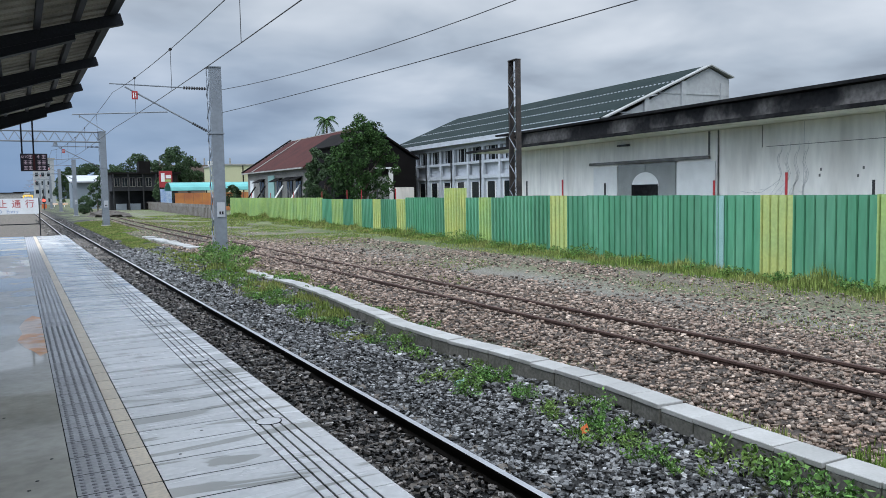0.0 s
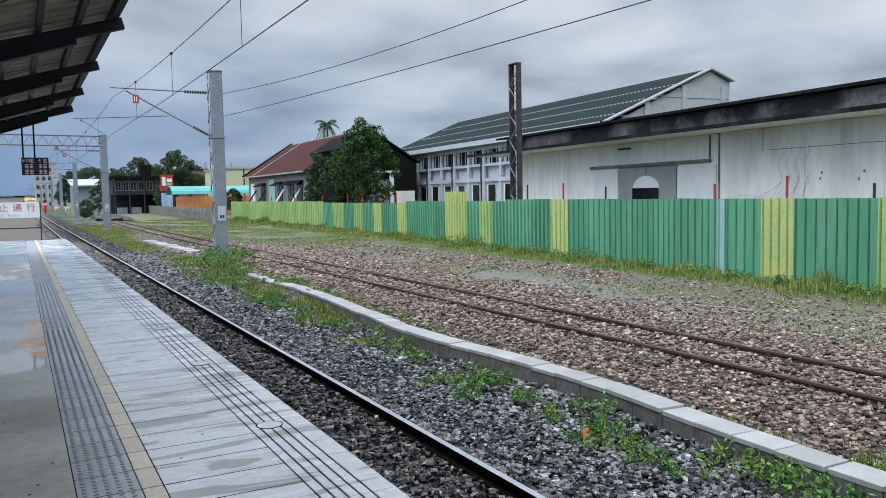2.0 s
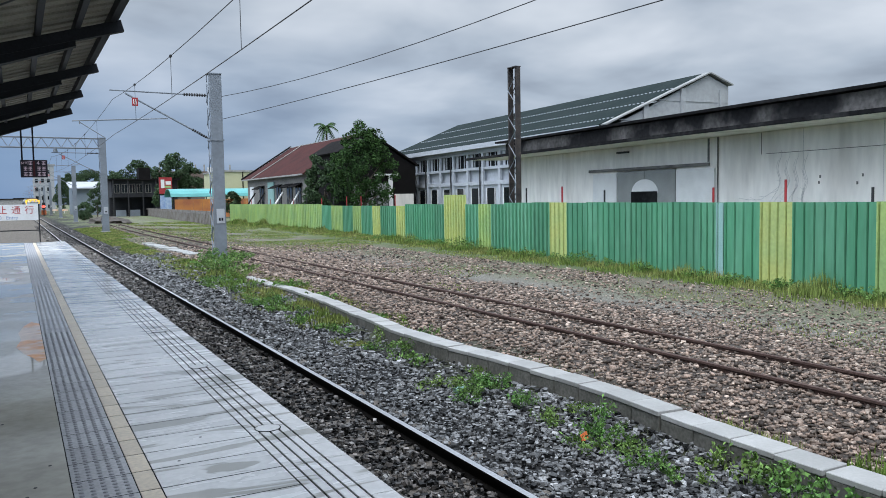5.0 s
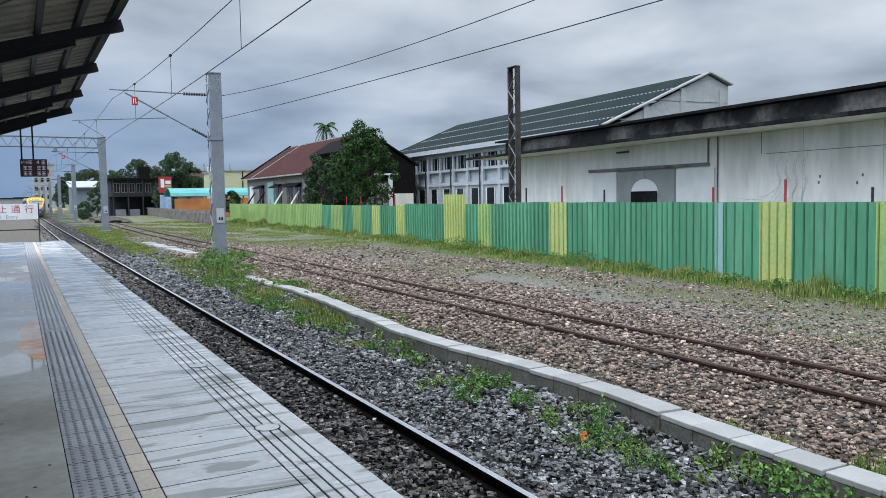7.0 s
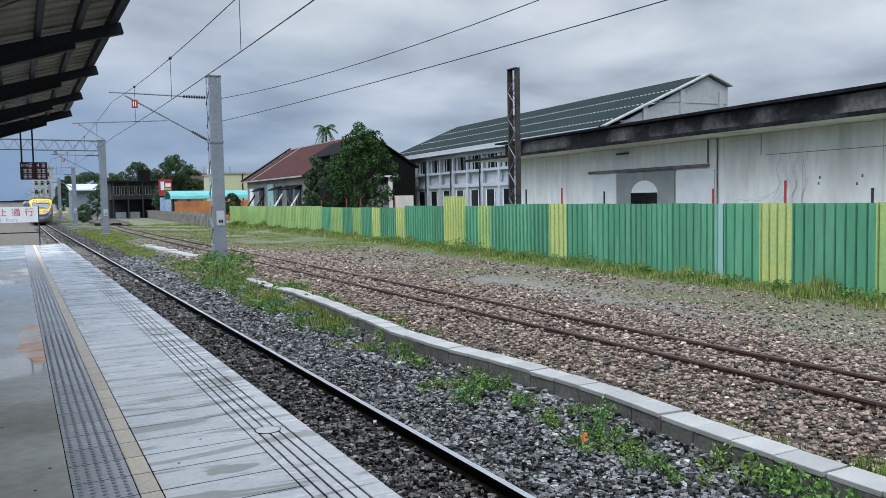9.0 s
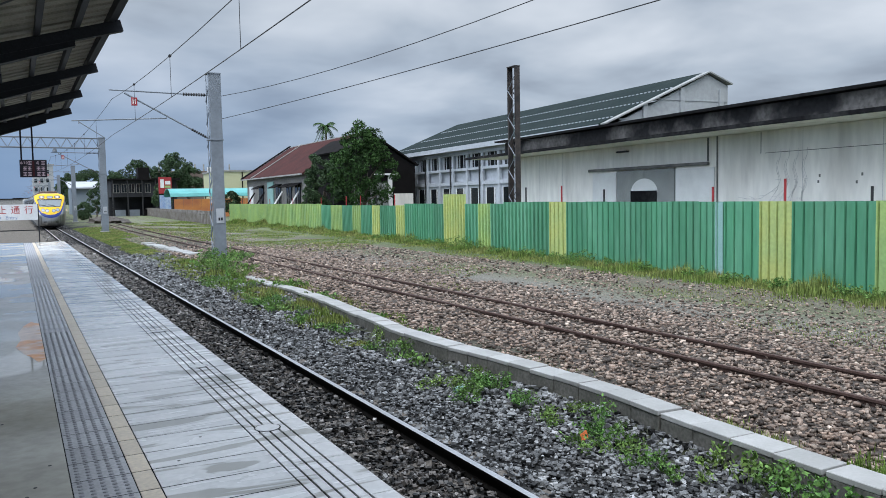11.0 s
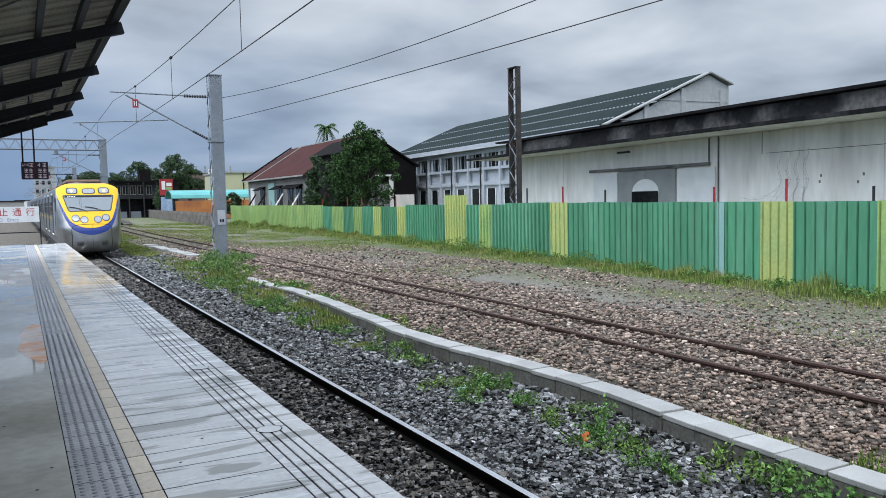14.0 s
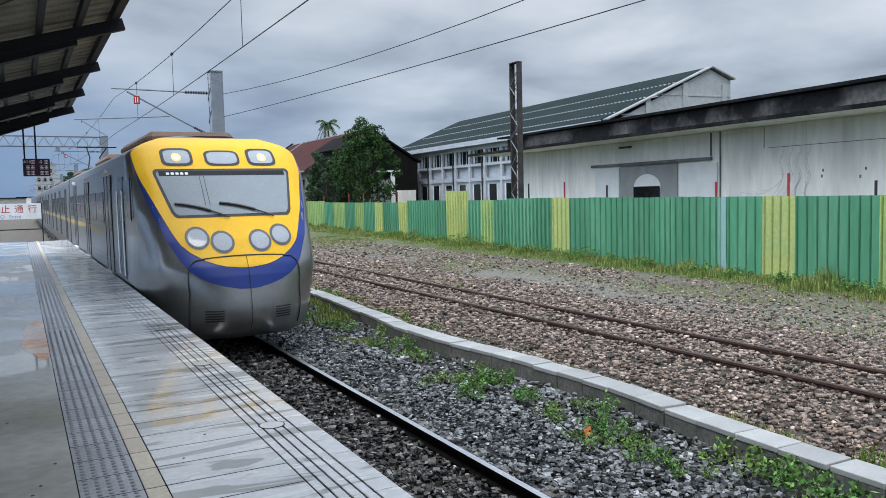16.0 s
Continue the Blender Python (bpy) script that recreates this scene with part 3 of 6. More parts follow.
# ---- platform ----
def build_platform():
    plat = tagged(empty("platform"), "wet station platform with grey tiles and a tactile strip", "platform", kind="structure")
    bm = bx(-14, EDGE - 0.05, -14, END, -0.3, PZ - 0.012)
    part("platform_body", bm, CONCRETE, plat)
    part("wet_floor", bx(-14, 0.185, -14, END, PZ - 0.011, PZ), WETFLOOR, plat, "smooth wet terrazzo with puddles")
    part("joint_bed", bx(0.186, 1.235, -3, END, PZ - 0.0115, PZ - 0.0012), GROOVE, plat)
    # tiles between the cream strip and the drain
    bm = bmesh.new()
    box(bm, 0.596, 1.235, 0, 0.314, PZ - 0.02, PZ, 0.003)
    t0 = part("tile", bm, TILE, plat)
    bm = bmesh.new()
    box(bm, 0.19, 0.485, 0, 0.314, PZ - 0.02, PZ, 0.002)
    near = bm.copy()

    def knobs(b):
        for fc in b.faces:
            fc.material_index = 1 if fc.calc_center_median().z > PZ + 0.0001 else 0

    for i in range(5):
        for j in range(6):
            rod(near, (0.225 + 0.055 * i, 0.027 + 0.052 * j, PZ - 0.001), (0.225 + 0.055 * i, 0.027 + 0.052 * j, PZ + 0.005), 0.016, 0.010, seg=7)
    far = bm
    # thin dark bars paint the shadowed grooves as lines along the tile
    for i in range(5):
        box(far, 0.219 + 0.055 * i, 0.235 + 0.055 * i, 0.0, 0.314, PZ - 0.001, PZ + 0.0012)
    knobs(near)
    knobs(far)
    s0 = part("dot_tile", near, [TACTILE, TACTILE_KNOB], plat)
    s1 = part("bar_tile", far, [TACTILE, TACTILE_KNOB], plat)
    bm = bmesh.new()
    box(bm, 0.4885, 0.592, 0, 0.314, PZ - 0.02, PZ + 0.001, 0.003)
    c0 = part("cream_tile", bm, CREAM, plat)
    y0 = 0.328
    first_bar = True
    for i in range(int((END - y0) / 0.3235)):
        y = y0 + i * 0.3235
        for src, name in ((t0, "tile"), (s0 if y < 9.9 else s1, "dot_tile" if y < 9.9 else "bar_tile"), (c0, "cream_tile")):
            if i == 0 and src in (t0, s0, c0):
                src.location.y = y
                continue
            if src is s1 and first_bar:
                src.location.y, first_bar = y, False
                continue
            if i > 0:
                o = new(name, src.data)
                o.parent = plat
                o.location = (0, y, 0)
    edge = [(0.183, 8.35), (0.183, 10.9), (0.10, 11.1), (0.02, 10.8), (-0.05, 10.2), (-0.02, 9.7), (-0.07, 9.2), (0.0, 8.75), (0.07, 8.5), (0.12, 8.2)]
    part("orange_patch", sb([(x, y, PZ + 0.0012) for x, y in edge], 0.0007), ORANGE_PALE, plat, "orange and pale patch on the wet floor")
    for x, y in ((0.02, 4.55), (-0.02, 4.42), (0.10, 4.9), (-0.3, 5.2), (-0.15, 6.0), (0.75, 4.6), (0.95, 5.0)):
        part("gum_spot", rd((x, y, PZ - 0.001), (x, y, PZ + 0.0025), 0.011, 0.008, seg=8), BLACK, plat)
    # the slotted drain and edge strip: long thin bars with dark gaps
    part("groove_bed", bx(1.236, EDGE - 0.002, -3, END, PZ - 0.03, PZ - 0.009), GROOVE, plat)
    xs = [1.242, 1.305, 1.368, 1.431, 1.494, EDGE]
    for a, b in zip(xs, xs[1:]):
        piece = part("edge_strip", bx(a, b - (0.011 if b < EDGE else 0), 0, 0.640, PZ - 0.02, PZ, bevel=0.002), TILE, plat)
        piece.location.y = -2.907
        for i in range(1, 58):
            o = new("edge_strip", piece.data)
            o.parent, o.location = plat, (0, -2.907 + 0.647 * i, 0)
    for i in range(14):
        y = 4.97 + (i - 1) * 2.22
        part("drain_rim", rd((1.37, y, PZ - 0.004), (1.37, y, PZ + 0.002), 0.085, seg=24), GROOVE, plat)
        part("drain_cover", rd((1.37, y, PZ - 0.004), (1.37, y, PZ + 0.003), 0.078, seg=24), TILE, plat, "round white drain cover")
    part("nosing", bx(EDGE - 0.05, EDGE, -14, END, PZ - 0.22, PZ - 0.021), CONCRETE, plat)


build_platform()


# ---- curb between the tracks ----
CURB_LINE = [(2, 5.88), (4, 5.90), (5, 5.91), (6, 5.96), (6.6, 6.02), (7.1, 6.07), (8, 6.08), (9, 6.035), (10, 5.98), (10.6, 5.89), (11.4, 5.82), (12.8, 5.83), (13.4, 5.90), (14.3, 5.96), (15.4, 6.01), (16.9, 6.13), (18.7, 6.26), (20.6, 6.35), (23.4, 6.36), (27, 6.5)]


def curb_x(y):
    for (a, xa), (b, xb) in zip(CURB_LINE, CURB_LINE[1:]):
        if y <= b:
            break
    return xa + (xb - xa) * (y - a) / (b - a)


def curb_z(y):
    return 0.15 + 0.006 * math.sin(y * 1.3) - (0.02 * (y - 18) if y > 18 else 0)


def build_curb():
    curb = tagged(empty("kerb_wall"), "low uneven concrete kerb wall between the tracks", "kerb", kind="structure")
    y = 2.2
    while y < 25.6:
        L = 0.505
        jx, jz = rng.normal(0, 0.008), rng.normal(0, 0.006)
        ang = -math.degrees(math.atan2(curb_x(y + L) - curb_x(y), L))
        bm = bmesh.new()
        box(bm, 0, 0.34, 0, L - 0.018, -0.055, 0, 0.006)
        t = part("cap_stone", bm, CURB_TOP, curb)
        t.matrix_basis = pose(curb_x(y) + jx, y, curb_z(y) + jz, 0, 0, ang)
        bm = bmesh.new()
        box(bm, 0.012, 0.318, 0.004, L - 0.012, -0.55, -0.057, 0.006)
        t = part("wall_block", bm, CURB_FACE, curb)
        t.matrix_basis = pose(curb_x(y) + jx * 0.5, y, curb_z(y) + jz, 0, 0, ang)
        y += L
    n = 15
    for i in range(n):
        k = i / n
        bm = bmesh.new()
        box(bm, 0, 0.55, 0, 0.87, -0.5, 0, 0.01)
        t = part("cap_stone", bm, CURB_TOP, curb)
        t.matrix_basis = pose(6.90 + -0.32 * k + rng.normal(0, 0.02), 37.30 + 13.35 * k, 0.09 + rng.normal(0, 0.015), 0, 0, 1.4)


build_curb()


# ---- green site fence ----
def fence_point(s):
    for (ax, ay), (bx_, by) in zip(FENCE, FENCE[1:]):
        L = math.hypot(bx_ - ax, by - ay)
        if s <= L or (bx_, by) == FENCE[-1]:
            k = s / L
            return Vector((ax + (bx_ - ax) * k, ay + (by - ay) * k, 0)), math.degrees(math.atan2(by - ay, bx_ - ax))
        s -= L


def sheet_mesh(width, height, ribs, gap=0.046, out=0.03):
    """Trapezoid-ribbed steel sheet standing along local x."""
    bm = bmesh.new()
    prof = []
    p = width / ribs
    for i in range(ribs):
        x = i * p
        prof += [(x + 0.004, 0), (x + p - gap - 0.046, 0), (x + p - gap - 0.043, -0.09), (x + p - gap - 0.008, -0.09), (x + p - gap, out), (x + p - 0.012, out)]
    prof.append((width - 0.002, 0))
    for d, flip in ((0, 0), (0.004, 1)):
        lo = [bm.verts.new((x, y + d, 0)) for x, y in prof]
        hi = [bm.verts.new((x, y + d, height)) for x, y in prof]
        for i in range(len(prof) - 1):
            q = (lo[i], lo[i + 1], hi[i + 1], hi[i])
            bm.faces.new(q if not flip else q[::-1])
    return bm


def build_fence():
    fence = tagged(empty("site_fence"), "ribbed steel site fence in green and yellow-green sheets", "fence")
    yellow = [(12.44, 13.6, YELLOW_SHEET), (8.5, 9.89, YELLOWGREEN), (23.81, 25.13, YELLOW_SHEET), (30.5, 31.86, YELLOWGREEN), (33.39, 36.15, YELLOW_SHEET),
              (41.99, 43.53, YELLOW_SHEET), (46.45, 48.03, YELLOW_SHEET), (50.44, 52.39, YELLOWGREEN), (54.88, 57.9, YELLOWGREEN), (60.63, 100, YELLOWGREEN)]
    cuts = [0.2, 1.6, 3.0, 4.4, 5.8, 7.15, 8.5, 9.89, 11.13, 12.44, 13.6, 14.99, 16.09, 17.41, 18.5, 19.65, 21.0, 22.4, 23.81, 25.13, 26.5, 27.8, 29.15, 30.5, 31.86, 33.39, 34.77, 36.15,
            37.6, 39.1, 40.5, 41.99, 43.53, 45.0, 46.45, 48.03, 49.2, 50.44, 52.39, 53.6, 54.88, 56.4, 57.9, 59.3, 60.63]
    while cuts[-1] < 97:
        cuts.append(cuts[-1] + 1.5)
    for a, b in zip(cuts, cuts[1:]):
        colour = GREEN
        for lo, hi, c in yellow:
            if lo - 0.01 <= a and b <= hi + 0.01 or (lo > 60 and a >= lo):
                colour = c
        tall = 0.42 if 33.3 < a < 36 else 0.0
        p, ang = fence_point(a)
        q, _ = fence_point(b)
        d = (q - p)
        h = 2.21 + tall - (0.08 if 29 < a < 33 or 36 < a < 41 else 0.2 if 41 < a < 60 else 0.1 if a > 60 else 0) + rng.normal(0, 0.008) + 0.3
        ribs = 4 if a < 60 else 3
        o = part("fence_sheet", sheet_mesh(d.length, h, ribs, 0.05 if a < 24 else 0.11 if a < 41 else 0.16, 0.03 if a < 24 else 0.07), colour, fence)
        o.matrix_basis = pose(p.x, p.y, -0.3, 0, 0, math.degrees(math.atan2(d.y, d.x)))
    p, ang = fence_point(15.02)
    o = part("faded_strip", sheet_mesh(0.30, 2.45, 1), TEAL, fence, "faded pale teal sheet strip")
    o.matrix_basis = pose(p.x - 0.035, p.y, -0.25, 0, 0, ang)
    for s, z, c in [(10.06, 2.58, BLACK), (12.75, 2.84, RED), (15.56, 2.67, RED), (21.31, 2.68, BLACK), (24.28, 2.87, RED), (27.24, 2.86, BLACK)] + \
                   [(61 + 4.3 * i, 2.62 + 0.15 * (i % 2), (RED, BLACK)[i % 2]) for i in range(8)] + [(44 + 3.4 * i, 2.7, (RED, BLACK, RED)[i % 3]) for i in range(5)]:
        p, ang = fence_point(s)
        part("post", rd((p.x + 0.07, p.y, -0.2), (p.x + 0.07, p.y, z), 0.035), c, fence, "red post" if c is RED else "black post")


build_fence()


# ---- warehouse with the loading canopy ----
def frame_thing(name, x, y, slope, label, category):
    """An Empty whose local y runs along the building and x away from the tracks."""
    ob = empty(name, x, y, 0, -math.degrees(math.atan(slope)))
    return tagged(ob, label, category)


def build_warehouse():
    w = frame_thing("warehouse", 24.0, 15.0, 0.09, "white-plastered goods shed with a mould-black concrete canopy", "warehouse")
    # front wall with the doorway left open
    d0, d1, dz = 9.9, 14.1, 3.58
    for a in [(-12, d0, -0.3, 4.72), (d1, 23.6, -0.3, 4.72), (d0, d1, dz, 4.72)]:
        part("wall", bx(0, 0.3, *a), WALL_WHITE, w)
    part("end_wall", bx(0.3, 8, 23.3, 23.6, -0.3, 4.72), WALL_WHITE, w)
    part("end_wall", bx(0.3, 8, -12, -11.7, -0.3, 4.72), WALL_WHITE, w)
    part("back_wall", bx(8, 8.3, -12, 23.6, -0.3, 4.72), WALL_WHITE, w)
    # canopy: slab underside, mouldy fascia, dark rim
    part("canopy", bx(-2.05, 0.3, -12, 26.5, 4.73, 4.86), WALL_WHITE, w, "concrete canopy slab")
    part("rim", bx(-2.15, -2.06, -12, 26.7, 4.71, 4.85), SOOT, w)
    part("fascia", bx(-1.95, -1.75, -12, 21.8, 4.861, 5.42), FASCIA, w, "mould-blackened fascia")
    part("roof", sb([(-2.2, -12.2, 5.46), (-2.2, 22.6, 5.46), (8.6, 22.6, 6.0), (8.6, -12.2, 6.0)][::-1], -0.1), SOOT, w)
    # sliding doors
    part("door_track", bx(-0.14, -0.02, 7.9, 16.4, 3.60, 3.73, bevel=0.01), PIPE, w)
    for a, b in ((9.95, 12.0), (12.02, 14.05)):
        bm = bx(-0.09, -0.02, a, b, -0.2, 3.56, bevel=0.01)
        door = part("sliding_door", bm, DOOR_GREY, w, "grey timber sliding door leaf")
    bm = bmesh.new()
    pts = [(-0.1, 12.0 + 0.95 * math.cos(k * math.pi / 16), 2.55 + 0.62 * math.sin(k * math.pi / 16)) for k in range(17)]
    slab(bm, pts[::-1], 0.012)
    part("arch_panel", bm, WHITE, w, "white arched panel")
    part("opening_panel", bx(-0.125, -0.101, 11.1, 12.95, 1.2, 2.62), SOOT, w, "dark painted opening under the arch")
    part("white_board", bx(-0.07, -0.004, 7.6, 9.9, -0.2, 3.5), WHITE, w, "white-painted hoarding")
    part("white_board", bx(-0.07, -0.004, 14.15, 16.1, -0.2, 3.5), WHITE, w, "white-painted hoarding")
    part("downpipe", rd((-0.04, 7.45, -0.2), (-0.04, 7.45, 4.72), 0.03), PIPE, w)
    part("stain_pipe", bx(-0.02, 0.001, 7.95, 8.05, 3.75, 4.7), PIPE, w)
    part("wall_cable", rd((-0.02, 5.2, 3.9), (-0.02, 5.2, 4.7), 0.012), PIPE, w)
    part("wall_ledge", bx(-0.012, 0.0, -12, 5, 3.9, 3.92), PIPE, w)
    for y in (-9.2, -6.1, -2.9, 0.2, 3.3, 19.0, 21.4):
        part("panel_joint", bx(-0.004, 0.002, y, y + 0.012, -0.2, 4.7), VINE, w)
    part("wall_lamp", bx(-0.18, -0.02, 13.2, 14.0, 4.42, 4.5), BLACK, w)
    for y, z in ((2.6, 2.75), (2.55, 2.95), (0.9, 2.95), (1.1, 2.7), (-0.8, 2.85)):
        part("paint_scab", bx(-0.008, 0.002, y, y + 0.07, z, z + 0.1), PIPE, w)
    for k in range(11):
        bm = bmesh.new()
        p = Vector((-0.012, 3.1 + 0.13 * k, 4.0 - 0.35 * (k % 3)))
        bend = 0.04 + 0.26 * (k / 10)
        for j in range(12):
            a = max(0, j - 4) * bend
            q = p + Vector((0, 0.10 * math.sin(j * 1.3 + 2.1 * k) + 0.36 * math.sin(a), -0.22 * math.cos(a) + 0.02 * math.sin(j * 2.3 + 2 * k)))
            rod(bm, p, q, 0.006, seg=4)
            if j in (5, 8, 10):
                rod(bm, p, p + Vector((0, 0.35 * math.sin(a + 0.5), 0.12 * math.cos(j + k))), 0.004, seg=4)
            p = q
        part("creeper", bm, VINE, w, "dead creeper stems on the wall")


build_warehouse()


def build_hall():
    h = frame_thing("hall", 31.8, 37.5, 0.072, "large pale two-storey hall with a dark green roof", "hall")
    L, W, eave, ridge = 36.0, 9.3, 6.55, 10.05
    sill, top = 4.9, 6.0
    bays = 13
    step = L / bays
    # solid wall bands with recessed bays and dark window strips between piers
    part("wall", bx(0.12, 0.4, 0.3, L, -0.3, 3.45), WALL_BLUISH, h)
    part("wall", bx(0.32, 0.4, 0.3, L, 3.75, sill), WALL_BLUISH, h)
    part("sill_band", bx(-0.02, 0.4, 0.3, L, sill - 0.22, sill - 0.004), WALL_BLUISH, h)
    part("cornice", bx(-0.06, 0.4, 0, L, top, eave), WALL_BLUISH, h)
    part("string_course", bx(-0.02, 0.4, 0.3, L, 3.45, 3.75), WALL_BLUISH, h)
    part("end_wall", bx(0.0, W, L, L + 0.3, -0.3, eave), WALL_BLUISH, h)
    part("back_wall", bx(W, W + 0.3, 0.3, L, -0.3, 9.2), GABLE, h)
    part("dark_interior", bx(0.42, 0.5, 0.3, L, -0.3, top), GLASS_DARK, h)
    for i in range(bays + 1):
        y = i * step
        part("pier", bx(-0.05, 0.12, y - 0.16, y + 0.16, -0.3, top - 0.004), WALL_BLUISH, h)
        if i % 2 == 0:
            part("downpipe", rd((-0.12, y + 0.3, -0.2), (-0.12, y + 0.3, top), 0.06), BLACK, h)
    for i in range(bays):
        y = i * step
        win = part("window", bx(0.22, 0.26, y + 0.55, y + step - 0.55, sill, top), GLASS_DARK, h)
        for k in (0.55, 0.95, step - 1.03, step - 0.63):
            part("mullion", bx(0.18, 0.3, y + k, y + k + 0.08, sill, top), WALL_BLUISH, win)
        part("infill", bx(0.2, 0.41, y + 0.16, y + 0.55, sill, top), WALL_BLUISH, h)
        part("infill", bx(0.2, 0.41, y + step - 0.55, y + step - 0.16, sill, top), WALL_BLUISH, h)
        low = part("window", bx(0.06, 0.1, y + 0.8, y + step - 0.5, 1.2, 3.2), GLASS_DARK, h)
        for k in (0.8, step - 0.6):
            part("frame", bx(0.04, 0.12, y + k, y + k + 0.1, 1.2, 3.2), WHITE, low)
    # gable end towards the platform with stepped top
    mid = 7.6
    part("gable_wall", sb([(0, 0, -0.3), (0, 0, eave), (mid, 0, ridge - 0.02), (mid + 1.7, 0, ridge - 0.7), (mid + 1.7, 0, -0.3)], 0.3), GABLE, h)
    for x in (mid - 2.3, mid + 0.9, mid - 5.2):
        part("pilaster", bx(x, x + 0.35, -0.44, -0.302, 3, 8.0 if x < mid - 4 else 9.1), GABLE, h)
    for z in (7.0, 8.3):
        part("band_course", bx(0.6 if z < 8 else 3.6, mid + 1.6, -0.34, -0.302, z, z + 0.08), GABLE, h)
    part("coping", sb([(-0.5, -0.55, eave + 0.12), (-0.5, 0.1, eave + 0.12), (mid, 0.1, ridge + 0.08), (mid, -0.55, ridge + 0.08)][::-1], -0.08), DOOR_GREY, h)
    part("coping", sb([(mid + 1.9, -0.55, ridge - 0.62), (mid + 1.9, 0.1, ridge - 0.62), (mid, 0.1, ridge + 0.08), (mid, -0.55, ridge + 0.08)], -0.08), DOOR_GREY, h)
    # long roof with rows of pale fixings, and the slope behind
    part("roof", sb([(-0.6, 0.0, eave + 0.05), (-0.6, L + 1, eave + 0.05), (mid, L + 1, ridge), (mid, 0.0, ridge)][::-1], -0.15), ROOF_GREEN, h)
    part("roof", sb([(mid + 1.9, 0.0, ridge - 0.75), (mid + 1.9, L + 1, ridge - 0.75), (mid, L + 1, ridge), (mid, 0.0, ridge)], -0.15), ROOF_GREEN, h)
    part("eave_fascia", bx(-0.68, -0.605, 0, L + 1, eave - 0.22, eave + 0.16), WALL_BLUISH, h)
    for k in (0.12, 0.40, 0.68):
        bm = bmesh.new()
        x, z = -0.6 + (mid + 0.6) * k, eave + 0.05 + (ridge - eave - 0.05) * k
        for j in range(int(L / 0.42)):
            box(bm, x - 0.05, x + 0.05, j * 0.42, j * 0.42 + 0.13, z + 0.13, z + 0.21)
        tagged(part("snow_guard", bm, WALL_BLUISH, h, "row of pale roof fixings"), kind="stuff")


build_hall()


# ---- masts ----
def build_lattice_mast():
    m = tagged(empty("lattice_mast", 20.75, 31.1, -0.2, 90), "old dark steel lattice mast", "mast")
    for x in (-0.3, 0.3):
        bm = bmesh.new()
        box(bm, x - 0.04, x + 0.04, -0.13, -0.11, 0, 8.7)
        box(bm, x - 0.04, x + 0.04, 0.11, 0.13, 0, 8.7)
        part("channel", bx(x - 0.012 + 0.03 * (1 if x > 0 else -1), x + 0.012 + 0.03 * (1 if x > 0 else -1), -0.13, 0.13, 0, 8.7), OLDSTEEL, m)
        part("flange", bm, OLDSTEEL, m)
    z, k = 0.2, 0
    while z < 8.2:
        for y in (-0.135, 0.135):
            a, b = (-0.3, 0.3) if k % 2 else (0.3, -0.3)
            part("lacing_bar", rd((a, y, z), (b, y, z + 0.62), 0.022, seg=4), GALV if y > 0 else OLDSTEEL, m)
        z += 0.62
        k += 1
    part("cap", bx(-0.35, 0.35, -0.15, 0.15, 8.7, 8.74), OLDSTEEL, m)
    for i in range(5):
        part("step_bolt", rd((-0.33, 0.1, 7.2 + 0.22 * i), (-0.33, 0.24, 7.2 + 0.22 * i), 0.012, seg=5), BLACK, m)


build_lattice_mast()


